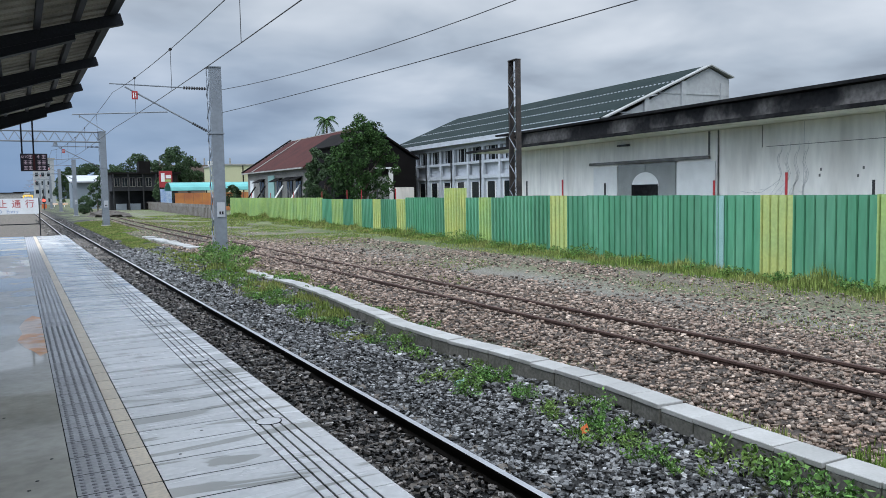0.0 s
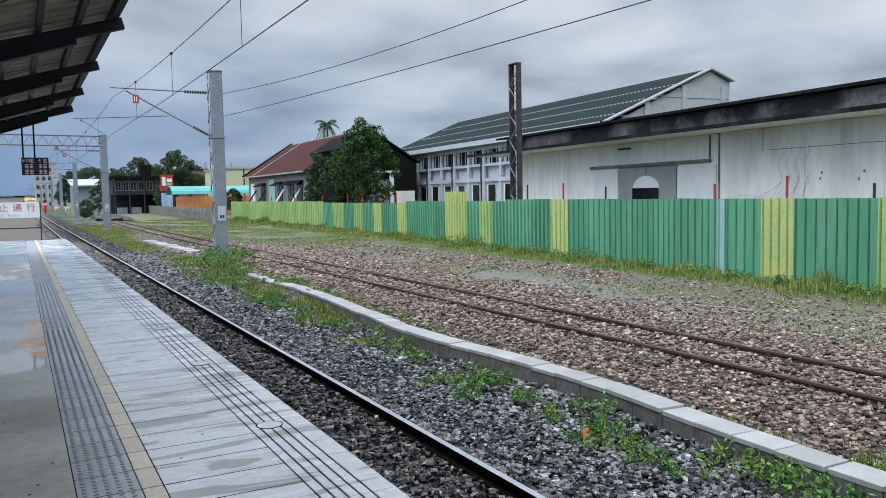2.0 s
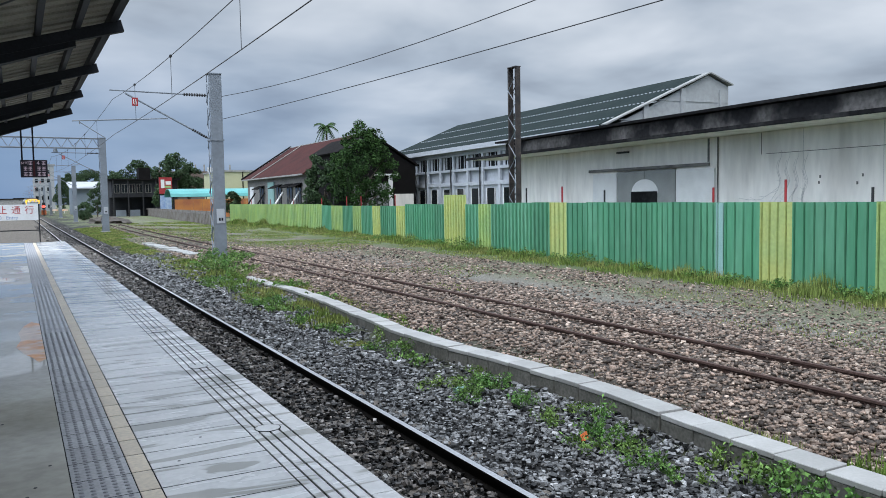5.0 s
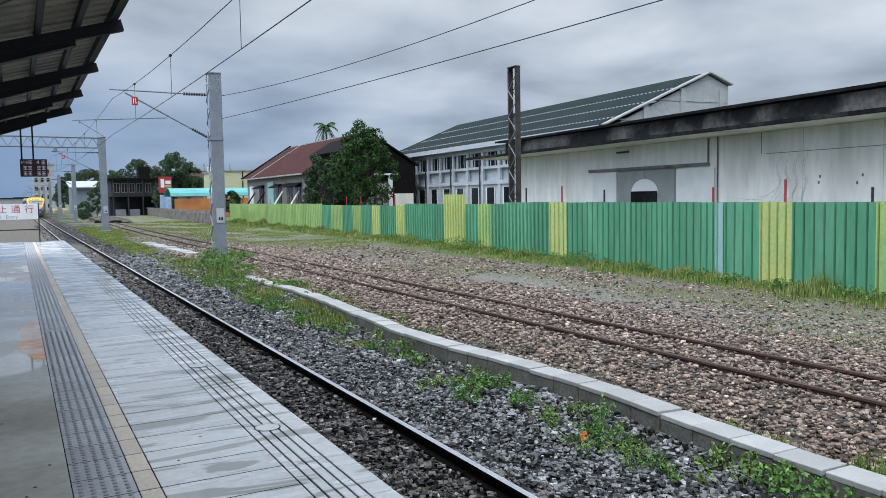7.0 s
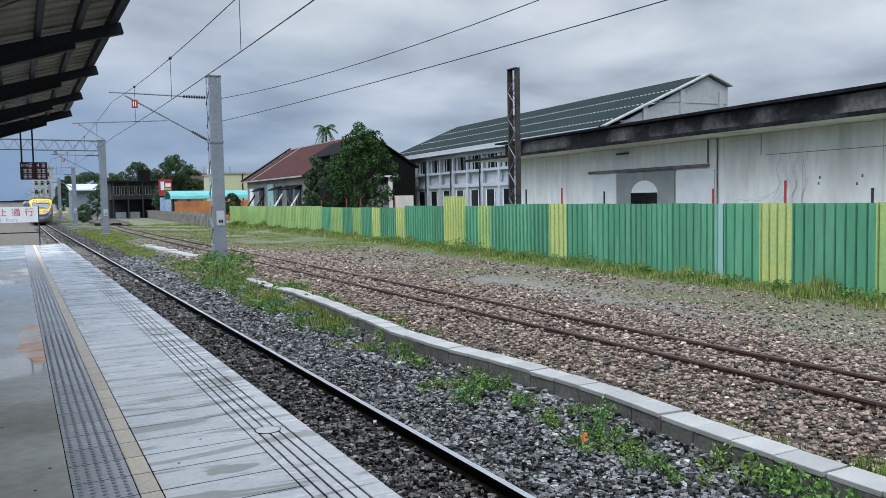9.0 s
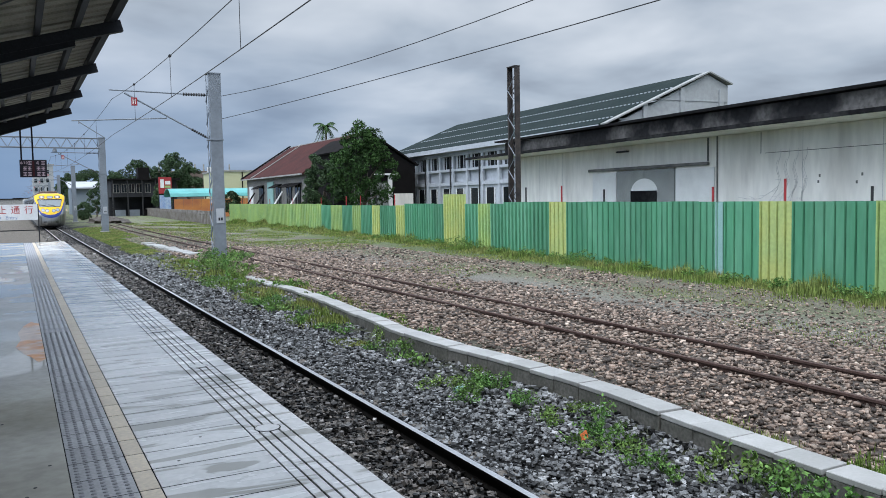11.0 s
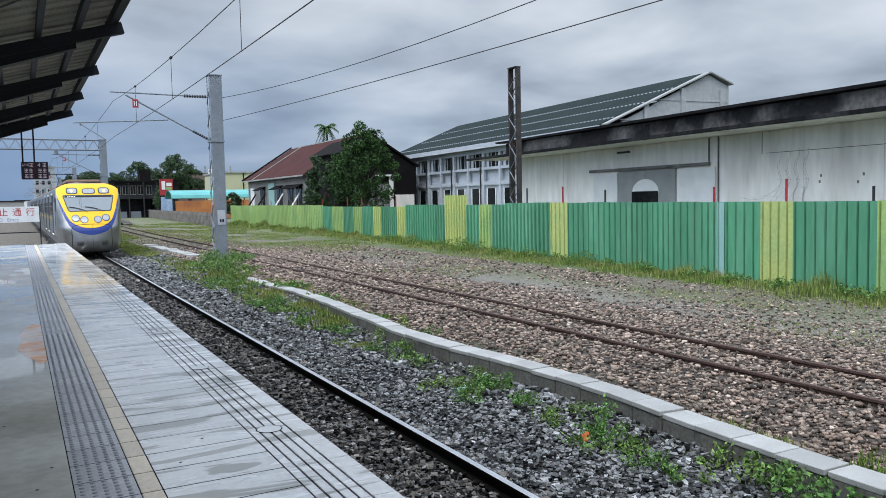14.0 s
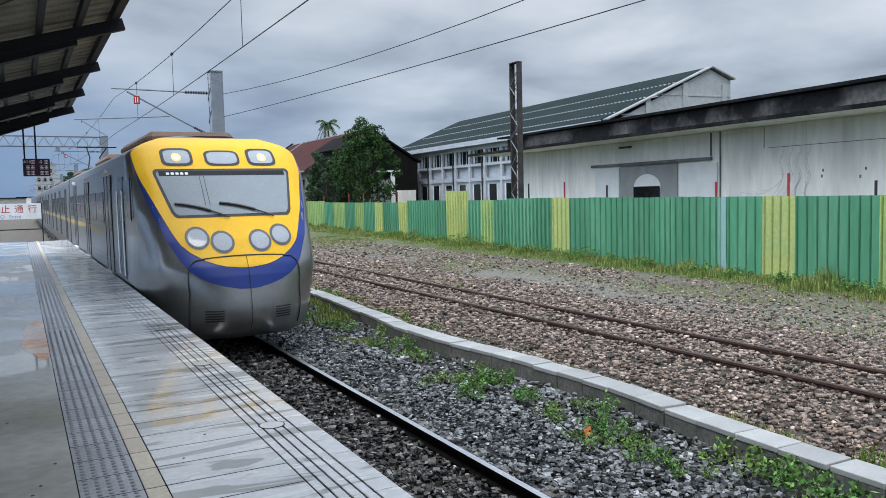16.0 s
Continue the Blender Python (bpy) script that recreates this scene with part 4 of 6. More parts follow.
def catenary_mast(x, y, top, arm=True, size=0.24):
    m = tagged(empty("catenary_mast", x, y, -0.15), "grey galvanised steel catenary mast with a cantilever arm", "mast", group="catenary masts")
    for y in (-size + 0.045, size - 0.045):
        part("angle_strip", bx(-size - 0.01, -size + 0.01, y - 0.045, y + 0.045, 0, top + 0.15), GALV, m)
    for sx in (1,):
        part("column_side", bx(sx * size - 0.02, sx * size + 0.02, -size, size, 0, top + 0.15, bevel=0.004), GALV, m)
    part("column_face", bx(-size + 0.021, size - 0.021, -size, -size + 0.014, 0, top + 0.15), GALV, m)
    z, k = 0.25, 0
    while z < top - 0.4:
        a, b = (-size, size) if k % 2 else (size, -size)
        part("lacing_bar", rd((-size - 0.024, a, z), (-size - 0.024, b, z + 0.46), 0.02, seg=4), GALV, m)
        z += 0.46
        k += 1
    part("foot", bx(-size - 0.16, size + 0.16, -size - 0.16, size + 0.16, -0.1, 0.22, bevel=0.03), CONCRETE, m)
    part("cap", bx(-size - 0.03, size + 0.03, -size - 0.03, size + 0.03, top + 0.15, top + 0.19), GALV, m)
    part("band", bx(-size - 0.05, size + 0.05, -size - 0.03, size + 0.03, 5.12, 5.18), GALV, m)
    plate = part("number_plate", bx(-0.12, 0.20, -size - 0.03, -size - 0.005, 1.75, 2.35, bevel=0.004), WALL_BLUISH, m, "white number plate")
    for i in range(2):
        part("plate_mark", bx(-0.04 + 0.1 * i, 0.03 + 0.1 * i, -size - 0.036, -size - 0.0305, 1.86, 1.98), DARKSTEEL, plate)
    if arm:
        bm = bmesh.new()
        rod(bm, (-size, 0, 6.95), (-3.95, 0, 7.0), 0.03)
        part("top_arm", bm, GALV, m)
        for i in range(9):
            part("insulator_disc", rd((-0.35 - 0.1 * i, 0, 6.955), (-0.40 - 0.1 * i, 0, 6.955), 0.065, seg=10), BLACK, m)
        part("brace_arm", rd((-size, 0, 5.2), (-3.4, 0, 6.9), 0.035), GALV, m)
        for i in range(7):
            t = 0.04 + 0.026 * i
            a, b = Vector((-size, 0, 5.2)), Vector((-3.4, 0, 6.9))
            part("insulator_disc", rd(a.lerp(b, t), a.lerp(b, t + 0.014), 0.055, seg=10), BLACK, m)
        part("steady_arm", rd((-1.85, 0, 5.98), (-5.3, 0, 5.78), 0.026), GALV, m)
        part("registration_arm", rd((-5.05, 0, 5.74), (-4.15, 0, 5.15), 0.018), GALV, m)
        part("dropper_arm", rd((-5.05, 0, 5.78), (-5.05, 0, 5.66), 0.018), GALV, m)
        tag = part("warning_tag", bx(-3.16, -2.94, -0.05, -0.03, 6.42, 6.74, bevel=0.005), RED, m, "small red warning tag")
        for i in range(2):
            part("tag_mark", bx(-3.11 + 0.08 * i, -3.08 + 0.08 * i, -0.054, -0.0505, 6.48, 6.68), WHITE, tag)
    return m


catenary_mast(7.30, 32.9, 7.65)
catenary_mast(6.75, 74.0, 8.1, True, 0.26)
for i, (x, y) in enumerate([(7.05, 118), (7.0, 158), (7.1, 205), (7.1, 250), (7.1, 300)]):
    catenary_mast(x, y, 7.6, True, 0.24)


def build_gantry():
    g = tagged(empty("portal_gantry", 0, 74.0, 0), "grey steel truss gantry over the tracks", "gantry")
    for z in (7.22, 8.06):
        for y in (-0.25, 0.25):
            part("chord", rd((-12, y, z + 0.1), (6.6, y, z), 0.05, seg=6), GALV, g)
    for i in range(19):
        x = 6.5 - 0.98 * i
        for a, b in ((7.22, 8.06), (8.06, 7.22)):
            part("web_bar", rd((x - (0 if a < b else 0.49), -0.25, a), (x - (0.49 if a < b else 0.98), -0.25, b), 0.03, seg=4), GALV, g)
    part("leg", bx(-12.3, -11.8, -0.25, 0.25, -0.2, 8.3), GALV, g)
    part("insulator", rd((3.1, 0, 7.2), (3.1, 0, 6.9), 0.12, 0.2, seg=10), GALV, g)


build_gantry()


def build_wires():
    o = tagged(empty("overhead_line"), "overhead messenger and contact wires with droppers", "overhead wires")
    sup = [-14, 32.9, 74, 118, 158, 205, 250, 300]
    for a, b in zip(sup, sup[1:]):
        drop = 0.70 * ((b - a) / 47) ** 2
        xa = 3.45 if a == 32.9 else 3.1 if a < 0 else 2.8
        xb = 3.45 if b == 32.9 else 2.8
        m = sag((xa, a, 6.5), (xb, b, 6.5), drop, 14)
        wire("messenger_wire", m, 0.009, BLACK, o)
        c = sag((xa, a, 5.15), (xb, b, 5.15), 0.22, 14)
        wire("contact_wire", c, 0.009, BLACK, o)
        for k in (2, 4, 6, 8, 10, 12):
            if a < 80:
                part("dropper", rd(m[k], c[k], 0.006, seg=4), BLACK, o)
                part("clamp", rd(m[k] + Vector((0, -0.04, 0)), m[k] + Vector((0, 0.04, 0)), 0.035, seg=8), BLACK, o)
    f = tagged(empty("feeder_line"), "two feeder wires strung from the mast", "overhead wires")
    for p, e, drop in (((7.6, 32.9, 6.79), (13.4, -3.5, 8.93), 0.95), ((7.6, 32.9, 5.87), (12.2, -3.5, 6.37), 0.2)):
        wire("feeder_wire", sag(p, e, drop, 16), 0.012, BLACK, f)


build_wires()


# ---- station canopy over the platform ----
def build_canopy():
    c = tagged(empty("station_canopy"), "dark steel platform canopy with ribbed roof sheets", "canopy", kind="structure")
    ys = [12.05 - 3.8 * 4, 12.05 - 3.8 * 3, 12.05 - 3.8 * 2, 12.05 - 3.8, 12.05, 15.9, 19.7, 23.5]

    def zr(x):
        return 4.92 + (x - 1.45) * 0.285

    for y in ys:
        bm = bmesh.new()
        slab(bm, [(1.45, y - 0.06, zr(1.45)), (1.41, y - 0.06, zr(1.45) + 0.15), (-4.4, y - 0.06, zr(-4.4) + 0.15), (-4.4, y - 0.06, zr(-4.4))], 0.12)
        part("rafter", bm, DARKSTEEL, c)
        bm = bmesh.new()
        slab(bm, [(0.82, y - 0.05, zr(0.82) - 0.06), (0.82, y - 0.05, zr(0.82)), (-4.4, y - 0.05, zr(-4.4)), (-4.4, y - 0.05, zr(-4.4) - 0.30)], 0.10)
        part("haunch", bm, DARKSTEEL, c)
        part("rafter_flange", sb([(0.82, y - 0.09, zr(0.82) - 0.065), (0.82, y + 0.09, zr(0.82) - 0.065), (-4.4, y + 0.09, zr(-4.4) - 0.305), (-4.4, y - 0.09, zr(-4.4) - 0.305)], 0.015), DARKSTEEL, c)
        part("column", bx(-3.2, -2.9, y - 0.15, y + 0.15, PZ, zr(-3) - 0.2), DARKSTEEL, c)
    for x in (1.3, 0.85, 0.36, -0.14, -0.64, -1.14, -1.7, -2.5, -3.4, -4.3):
        part("purlin", bx(x - 0.035, x + 0.035, -6, 24.3, zr(x) + 0.152, zr(x) + 0.29), DARKSTEEL, c)
    bm = bmesh.new()
    y = -6.0
    prof = []
    while y < 24.4:
        prof += [(y, 0), (y + 0.22, 0), (y + 0.26, 0.05), (y + 0.34, 0.05)]
        y += 0.38
    lo = [bm.verts.new((1.36, a, zr(1.36) + 0.295 + b)) for a, b in prof]
    hi = [bm.verts.new((-4.6, a, zr(-4.6) + 0.295 + b)) for a, b in prof]
    for i in range(len(prof) - 1):
        bm.faces.new((lo[i], lo[i + 1], hi[i + 1], hi[i]))
    part("roof_sheet", bm, ROOFSHEET, c, "grimy ribbed roof sheeting")
    part("edge_trim", bx(1.345, 1.375, -6, 24.4, zr(1.36) + 0.16, zr(1.36) + 0.36), DARKSTEEL, c)
    part("brace_rod", rd((-2.5, 12.05, zr(-2.5) + 0.1), (1.2, 8.25, zr(1.2) + 0.1), 0.012, seg=5), BLACK, c)
    part("brace_rod", rd((-2.5, 15.9, zr(-2.5) + 0.1), (1.2, 12.05, zr(1.2) + 0.1), 0.012, seg=5), BLACK, c)
    part("brace_rod", rd((-2.5, 19.7, zr(-2.5) + 0.1), (1.2, 15.9, zr(1.2) + 0.1), 0.012, seg=5), BLACK, c)
    part("end_trim", sb([(1.45, 24.45, zr(1.45) + 0.1), (1.45, 24.45, zr(1.45) + 0.36), (-4.6, 24.45, zr(-4.6) + 0.36), (-4.6, 24.45, zr(-4.6) + 0.1)], 0.04), DARKSTEEL, c)


build_canopy()


def text_part(words, size, material, parent, m, name="lettering", extrude=0.002):
    cu = bpy.data.curves.new(name, "FONT")
    cu.body, cu.size, cu.extrude, cu.align_x, cu.align_y = words, size, extrude, "CENTER", "CENTER"
    ob = new(name, cu)
    bpy.context.view_layer.update()
    me = bpy.data.meshes.new_from_object(ob.evaluated_get(bpy.context.evaluated_depsgraph_get()))
    bpy.data.objects.remove(ob)
    me.materials.clear()
    me.materials.append(material)
    t = new(name, me)
    t.parent = parent
    t.matrix_basis = m
    return t


def build_board():
    b = tagged(empty("departure_board", 0.46, 23.5, 3.45), "hanging dark departure board with lit characters", "display board")
    part("case", bx(-0.32, 0.32, -0.05, 0.05, -0.23, 0.23, bevel=0.01), BOARD_FACE, b)
    for x in (-0.27, 0.0):
        part("hanger", bx(x - 0.02, x + 0.02, -0.02, 0.02, 0.23, 1.3), DARKSTEEL, b)
    text_part("6/10", 0.10, LED_RED, b, pose(-0.215, -0.053, 0.145, 90, 0, 0))
    text_part("4", 0.14, LED_RED, b, pose(0.10, -0.053, 0.145, 90, 0, 0))
    for x, z in ((-0.08, 0.145), (0.23, 0.145), (-0.20, 0), (-0.09, 0), (0.12, 0), (0.23, 0), (-0.20, -0.145), (-0.09, -0.145), (0.12, -0.145), (0.23, -0.145)):
        for dz in (-0.04, 0, 0.04):
            part("lit_stroke", bx(x - 0.042, x + 0.042, -0.054, -0.051, z + dz - 0.008, z + dz + 0.008), LED_RED, b)
        part("lit_stroke", bx(x - 0.008, x + 0.008, -0.0555, -0.0545, z - 0.05, z + 0.05), LED_RED, b)
    part("divider", bx(-0.025, 0.025, -0.054, -0.051, -0.2, 0.2), DULL_RED, b)


build_board()


def build_sign():
    s = tagged(empty("barrier_sign", 0.76, 34.4, PZ), "white barrier sign with red writing at the platform end", "sign")
    part("post", bx(-0.02, 0.02, -0.02, 0.02, 0, 1.5), DARKSTEEL, s)
    part("post", bx(-2.6, -2.56, -0.02, 0.02, 0, 1.5), DARKSTEEL, s)
    panel = part("panel", bx(-2.56, -0.02, -0.03, -0.005, 0.88, 1.48), SIGN_WHITE, s)
    part("rail", bx(-2.56, -0.02, -0.02, 0.02, 0.46, 0.50), DARKSTEEL, s)
    for i, word in enumerate("禁止通行"):
        text_part(word, 0.33, RED, panel, pose(-1.70 + 0.46 * i, -0.034, 1.25, 90, 0, 0))
    for x, word in ((-1.42, "NO"), (-0.92, "Entry")):
        text_part(word, 0.19, SIGN_BLUE, panel, pose(x, -0.034, 0.98, 90, 0, 0))


build_sign()


# ---- houses behind the fence ----
def gabled(name, x0, x1, y0, y1, eave, ridge, wall, roof, label, over=0.5, xm=None):
    """A house whose ridge runs along the tracks."""
    h = tagged(empty(name), label, "house")
    xm = xm or (x0 + x1) / 2
    left = ridge - (ridge - eave) / (x1 - xm) * (xm - x0)
    part("front_wall", bx(x0, x0 + 0.25, y0, y1, -0.3, left), wall, h)
    part("back_wall", bx(x1 - 0.25, x1, y0, y1, -0.3, eave), wall, h)
    for y in (y0, y1 - 0.25):
        part("gable_wall", sb([(x0 + 0.251, y, -0.3), (x0 + 0.251, y, left), (xm, y, ridge - 0.15), (x1 - 0.251, y, eave), (x1 - 0.251, y, -0.3)], -0.25), wall, h)
    k = (ridge - eave) / (x1 - xm)
    for sx, e in ((-1, x0 - over), (1, x1 + over)):
        low = (left if sx < 0 else eave) - k * over
        pts = [(e, y0 - over, low), (e, y1 + over, low), (xm, y1 + over, ridge), (xm, y0 - over, ridge)]
        part("roof", sb(pts if sx > 0 else pts[::-1], -0.14), roof, h)
    return h


def build_houses():
    h = gabled("tiled_house", 26.0, 38.0, 77.0, 100.0, 5.35, 9.2, HOUSE_WALL, MAROON, "old plaster warehouse with a maroon roof")
    part("roof_flashing", sb([(25.4, 95.6, 5.16), (25.4, 96.0, 5.16), (32.0, 96.0, 9.38), (32.0, 95.6, 9.38)][::-1], -0.06), HOUSE_WALL, h)
    part("gutter", bx(25.3, 25.45, 76.5, 100.5, 5.0, 5.15), CONCRETE, h)
    part("ridge_cap", bx(31.85, 32.15, 76.4, 100.6, 9.18, 9.36), CONCRETE, h)
    part("verge_board", sb([(25.45, 100.3, 5.18), (25.45, 100.95, 5.18), (32.0, 100.95, 9.42), (32.0, 100.3, 9.42)][::-1], -0.12), BURNT, h)
    for y in (78.6, 81.6, 85.5, 92.5):
        w = part("window", bx(25.9, 25.99, y, y + 1.7, 2.0, 4.2), GLASS_DARK, h)
        part("awning", sb([(25.98, y - 0.4, 4.2), (25.98, y + 2.2, 4.2), (25.1, y + 2.2, 3.8), (25.1, y - 0.4, 3.8)], -0.08), BURNT, w)
        part("frame", bx(25.86, 25.9, y + 0.8, y + 0.9, 2.0, 4.2), HOUSE_WALL, w)
    part("shutter", bx(25.88, 25.99, 88.2, 90.6, 1.5, 4.6), TEAL, h)
    part("shutter", bx(25.88, 25.99, 97.0, 98.6, 1.0, 4.2), WHITE, h)
    for y in (78.2, 84.0, 91.2, 95.4):
        part("prop", rd((24.2, y, 1.2), (25.9, y + 0.8, 3.4), 0.09), (WHITE, BURNT)[int(y) % 2], h)
    b = gabled("burnt_shed", 26.4, 32.9, 66.0, 76.0, 5.6, 8.2, BURNT, BURNT, "fire-blackened shed with a dark gable", over=0.25, xm=28.6)
    part("shutter", bx(26.6, 30.0, 65.9, 65.99, -0.2, 3.9), DOOR_GREY, b, "grey roller shutter")
    for i in range(18):
        part("shutter_slat", bx(26.6, 30.0, 65.87, 65.9, 0.1 + 0.2 * i, 0.24 + 0.2 * i), DOOR_GREY, b)
    part("pale_post", bx(30.1, 30.5, 65.85, 65.99, -0.2, 4.6), WHITE, b)
    part("graffiti_wall", bx(30.7, 32.6, 65.84, 65.98, -0.2, 2.9), WALL_WHITE, b)
    part("lintel", bx(28.6, 31.0, 65.8, 65.95, 4.6, 4.75), WHITE, b)


build_houses()


# ---- plants ----
def leaves(name, centres, per, size, spread, material, parent=None, flat=0.6):
    """Many small leaf blades round the given centres; a centre is (x, y, z, radius)."""
    vs, fs = [], []
    for cx, cy, cz, rad in centres:
        k = int(per * rad * rad)
        d = rng.normal(size=(k, 3))
        d /= np.linalg.norm(d, axis=1)[:, None]
        p = np.array([cx, cy, cz]) + d * (rad * rng.uniform(0.45, 1.05, (k, 1)) ** 0.6) * np.array([1, 1, flat + 0.2])
        u = rng.normal(size=(k, 3))
        u /= np.linalg.norm(u, axis=1)[:, None]
        w = np.cross(u, rng.normal(size=(k, 3)))
        w /= np.linalg.norm(w, axis=1)[:, None]
        s = size * rng.uniform(0.6, 1.4, (k, 1))
        a, b, c, e = p - u * s, p + w * s * 0.45, p + u * s, p - w * s * 0.45
        base = len(vs)
        vs += np.stack([a, b, c, e], 1).reshape(-1, 3).tolist()
        fs += [(base + 4 * i, base + 4 * i + 1, base + 4 * i + 2, base + 4 * i + 3) for i in range(k)]
    return soup(name, vs, fs, material, parent)


def tree(x, y, height, radius, label, crown_low=0.3, leaf=LEAF, clumps=60, per=170, size=0.13, width=1.0, name="tree", clump=(0.12, 0.27)):
    t = tagged(empty(name, x, y, -0.2), label, "tree")
    bm = bmesh.new()
    rod(bm, (0, 0, 0), (0.1, 0, height * 0.45), 0.05 * radius + 0.05, 0.03 * radius + 0.03, seg=8)
    tips = []
    for i in range(9):
        a = i * 2.4
        z0 = height * (0.25 + 0.03 * i)
        tip = (radius * 0.6 * math.cos(a), radius * 0.6 * math.sin(a), height * (crown_low + 0.2 + 0.06 * (i % 6)))
        rod(bm, (0.05, 0, z0), tip, 0.03 * radius, 0.01, seg=6)
    part("trunk", bm, BARK, t)
    cs = []
    mid, half = height * (1 + crown_low) / 2, height * (1 - crown_low) / 2
    while len(cs) < clumps:
        p = rng.uniform(-1, 1, 3)
        q = np.linalg.norm(p)
        if q > 1 or q < 0.35:
            continue
        taper = 1 - 0.5 * max(0, p[2])
        cs.append((p[0] * radius * width * taper, p[1] * radius * taper, mid + p[2] * half, radius * rng.uniform(*clump)))
    leaves("crown", cs, per, size, 1, leaf, t)
    return t


def build_trees():
    tree(25.8, 61.6, 9.1, 3.0, "leafy green tree before the burnt shed", 0.16, LEAF, 210, 420, 0.11, clump=(0.08, 0.19))
    tree(24.8, 68.5, 7.4, 1.9, "dark overgrown bush beside the burnt shed", 0.05, LEAF_FAR, 80, 800, 0.12)
    # palm far behind the roofs
    p = tagged(empty("palm_tree", 40.4, 110, 0), "tall palm behind the roofs", "palm tree")
    part("trunk", rd((0.3, 0, 0), (0, 0, 13.2), 0.2, 0.14), BARK, p)
    for i in range(15):
        a = i * 2.4 + 0.3
        up = 1.1 - 0.14 * i
        bm = bmesh.new()
        pts = [Vector((math.cos(a) * 1.75 * k, math.sin(a) * 1.75 * k, 13.2 + up * 1.6 * k - (1.3 + 0.9 * (i > 7)) * k * k)) for k in (0, 0.25, 0.5, 0.75, 1.0)]
        side = Vector((-math.sin(a), math.cos(a), 0))
        for u, v in zip(pts, pts[1:]):
            rod(bm, u, v, 0.03, seg=4)
            for j in range(4):
                c = u.lerp(v, j / 4)
                for s in (-1, 1):
                    tip = c + side * s * 0.5 + (v - u).normalized() * 0.25 - Vector((0, 0, 0.35))
                    w = (v - u).normalized() * 0.07
                    bm.faces.new([bm.verts.new(c - w), bm.verts.new(c + w), bm.verts.new(tip)])
        part("frond", bm, LEAF, p)


build_trees()


def blades(name, spots, h, material, label, lean=0.35, width=0.006):
    """Grass: thin bent blades at (x, y, height factor)."""
    vs, fs = [], []
    for x, y, k in spots:
        z = ground_z(x, y) - 0.02
        a, b = rng.uniform(0, 6.28), rng.uniform(0.1, 1.0) * lean
        hh = h * k * rng.uniform(0.5, 1.3)
        w = width * (1 + 0.07 * y)
        dx, dy = math.cos(a), math.sin(a)
        px, py = -dy * w, dx * w
        n = len(vs)
        vs += [(x - px, y - py, z), (x + px, y + py, z), (x + dx * b * hh * 0.35 + px * 0.7, y + dy * b * hh * 0.35 + py * 0.7, z + hh * 0.6),
               (x + dx * b * hh * 0.35 - px * 0.7, y + dy * b * hh * 0.35 - py * 0.7, z + hh * 0.6), (x + dx * b * hh, y + dy * b * hh, z + hh)]
        fs += [(n, n + 1, n + 2, n + 3), (n + 3, n + 2, n + 4)]
    return tagged(soup(name, vs, fs, material), label, "grass", kind="stuff")


def build_grass():
    spots = []
    for _ in range(36000):
        s = 4 + 90 * rng.random() ** 1.6
        p, _a = fence_point(s)
        off = abs(rng.normal(0, 0.95)) + 0.05
        if noise.noise((p.x * 0.5 - off, p.y * 0.5, 1)) > -0.35 + 0.25 * off - 0.3:
            spots.append((p.x - off, p.y, max(0.35, 1.2 - 0.4 * off) * (1 + 0.004 * s) * (0.55 + 1.5 * max(0, noise.noise((p.x * 0.5, p.y * 0.8, 7))))))
    blades("fence_grass", spots, 0.30, GRASS, "tall unmown grass along the fence")
    spots = []
    for _ in range(60000):
        x, y = rng.uniform(10, 19), 5 + 75 * rng.random() ** 1.5
        if noise.noise((x * 0.35, y * 0.22, 5)) > (0.18 if y < 38 else -0.05) - 0.02 * (x - 13):
            spots.append((x, y, 0.5))
    for _ in range(26000):
        x, y = rng.uniform(11, 23), rng.uniform(38, 110)
        if noise.noise((x * 0.3, y * 0.12, 5)) > 0.05 - 0.03 * (x - 13):
            spots.append((x, y, 0.7))
    blades("yard_grass", spots, 0.13, GRASS, "thin low grass patches on the yard")
    spots = []
    for _ in range(50000):
        y = 13 + 75 * rng.random() ** 1.5
        x = rng.uniform(5.0, 6.9 + 0.015 * y)
        if (y < 27 and curb_x(y) - 0.05 < x < curb_x(y) + 0.4) or (33 < y < 60 and x > 6.3):
            continue
        if noise.noise((x * 0.9, y * 0.45, 9)) > 0.10 - 0.014 * (y - 13):
            spots.append((x, y, 0.6 + 0.6 * max(0, noise.noise((x * 0.7, y * 0.4, 2)))))
    for _ in range(9000):
        y = rng.uniform(14, 34)
        x = curb_x(min(y, 27)) - abs(rng.normal(0.05, 0.42))
        if x > 4.95 and noise.noise((x * 0.9, y * 0.6, 4)) > 0.0:
            spots.append((x, y, rng.uniform(0.8, 1.5)))
    blades("verge_grass", spots, 0.125, GRASS, "bright grass between the tracks")
    spots = []
    for _ in range(5000):
        y = 3 + 22 * rng.random() ** 1.3
        x = curb_x(y) + 0.34 + abs(rng.normal(0, 0.22))
        if noise.noise((x * 0.5, y * 0.45, 12)) > 0.02:
            spots.append((x, y, 0.5))
    for _ in range(5200):
        y = rng.uniform(3.6, 5.9)
        x = curb_x(y) + 0.36 + abs(rng.normal(0.05, 0.16)) * (1.4 if y < 4.8 else 0.8)
        if noise.noise((x * 1.4, y * 1.6, 21)) > -0.15:
            spots.append((x, y, rng.uniform(0.35, 0.9)))
    blades("kerb_grass", spots, 0.16, GRASS, "low grass along the kerb wall")


build_grass()


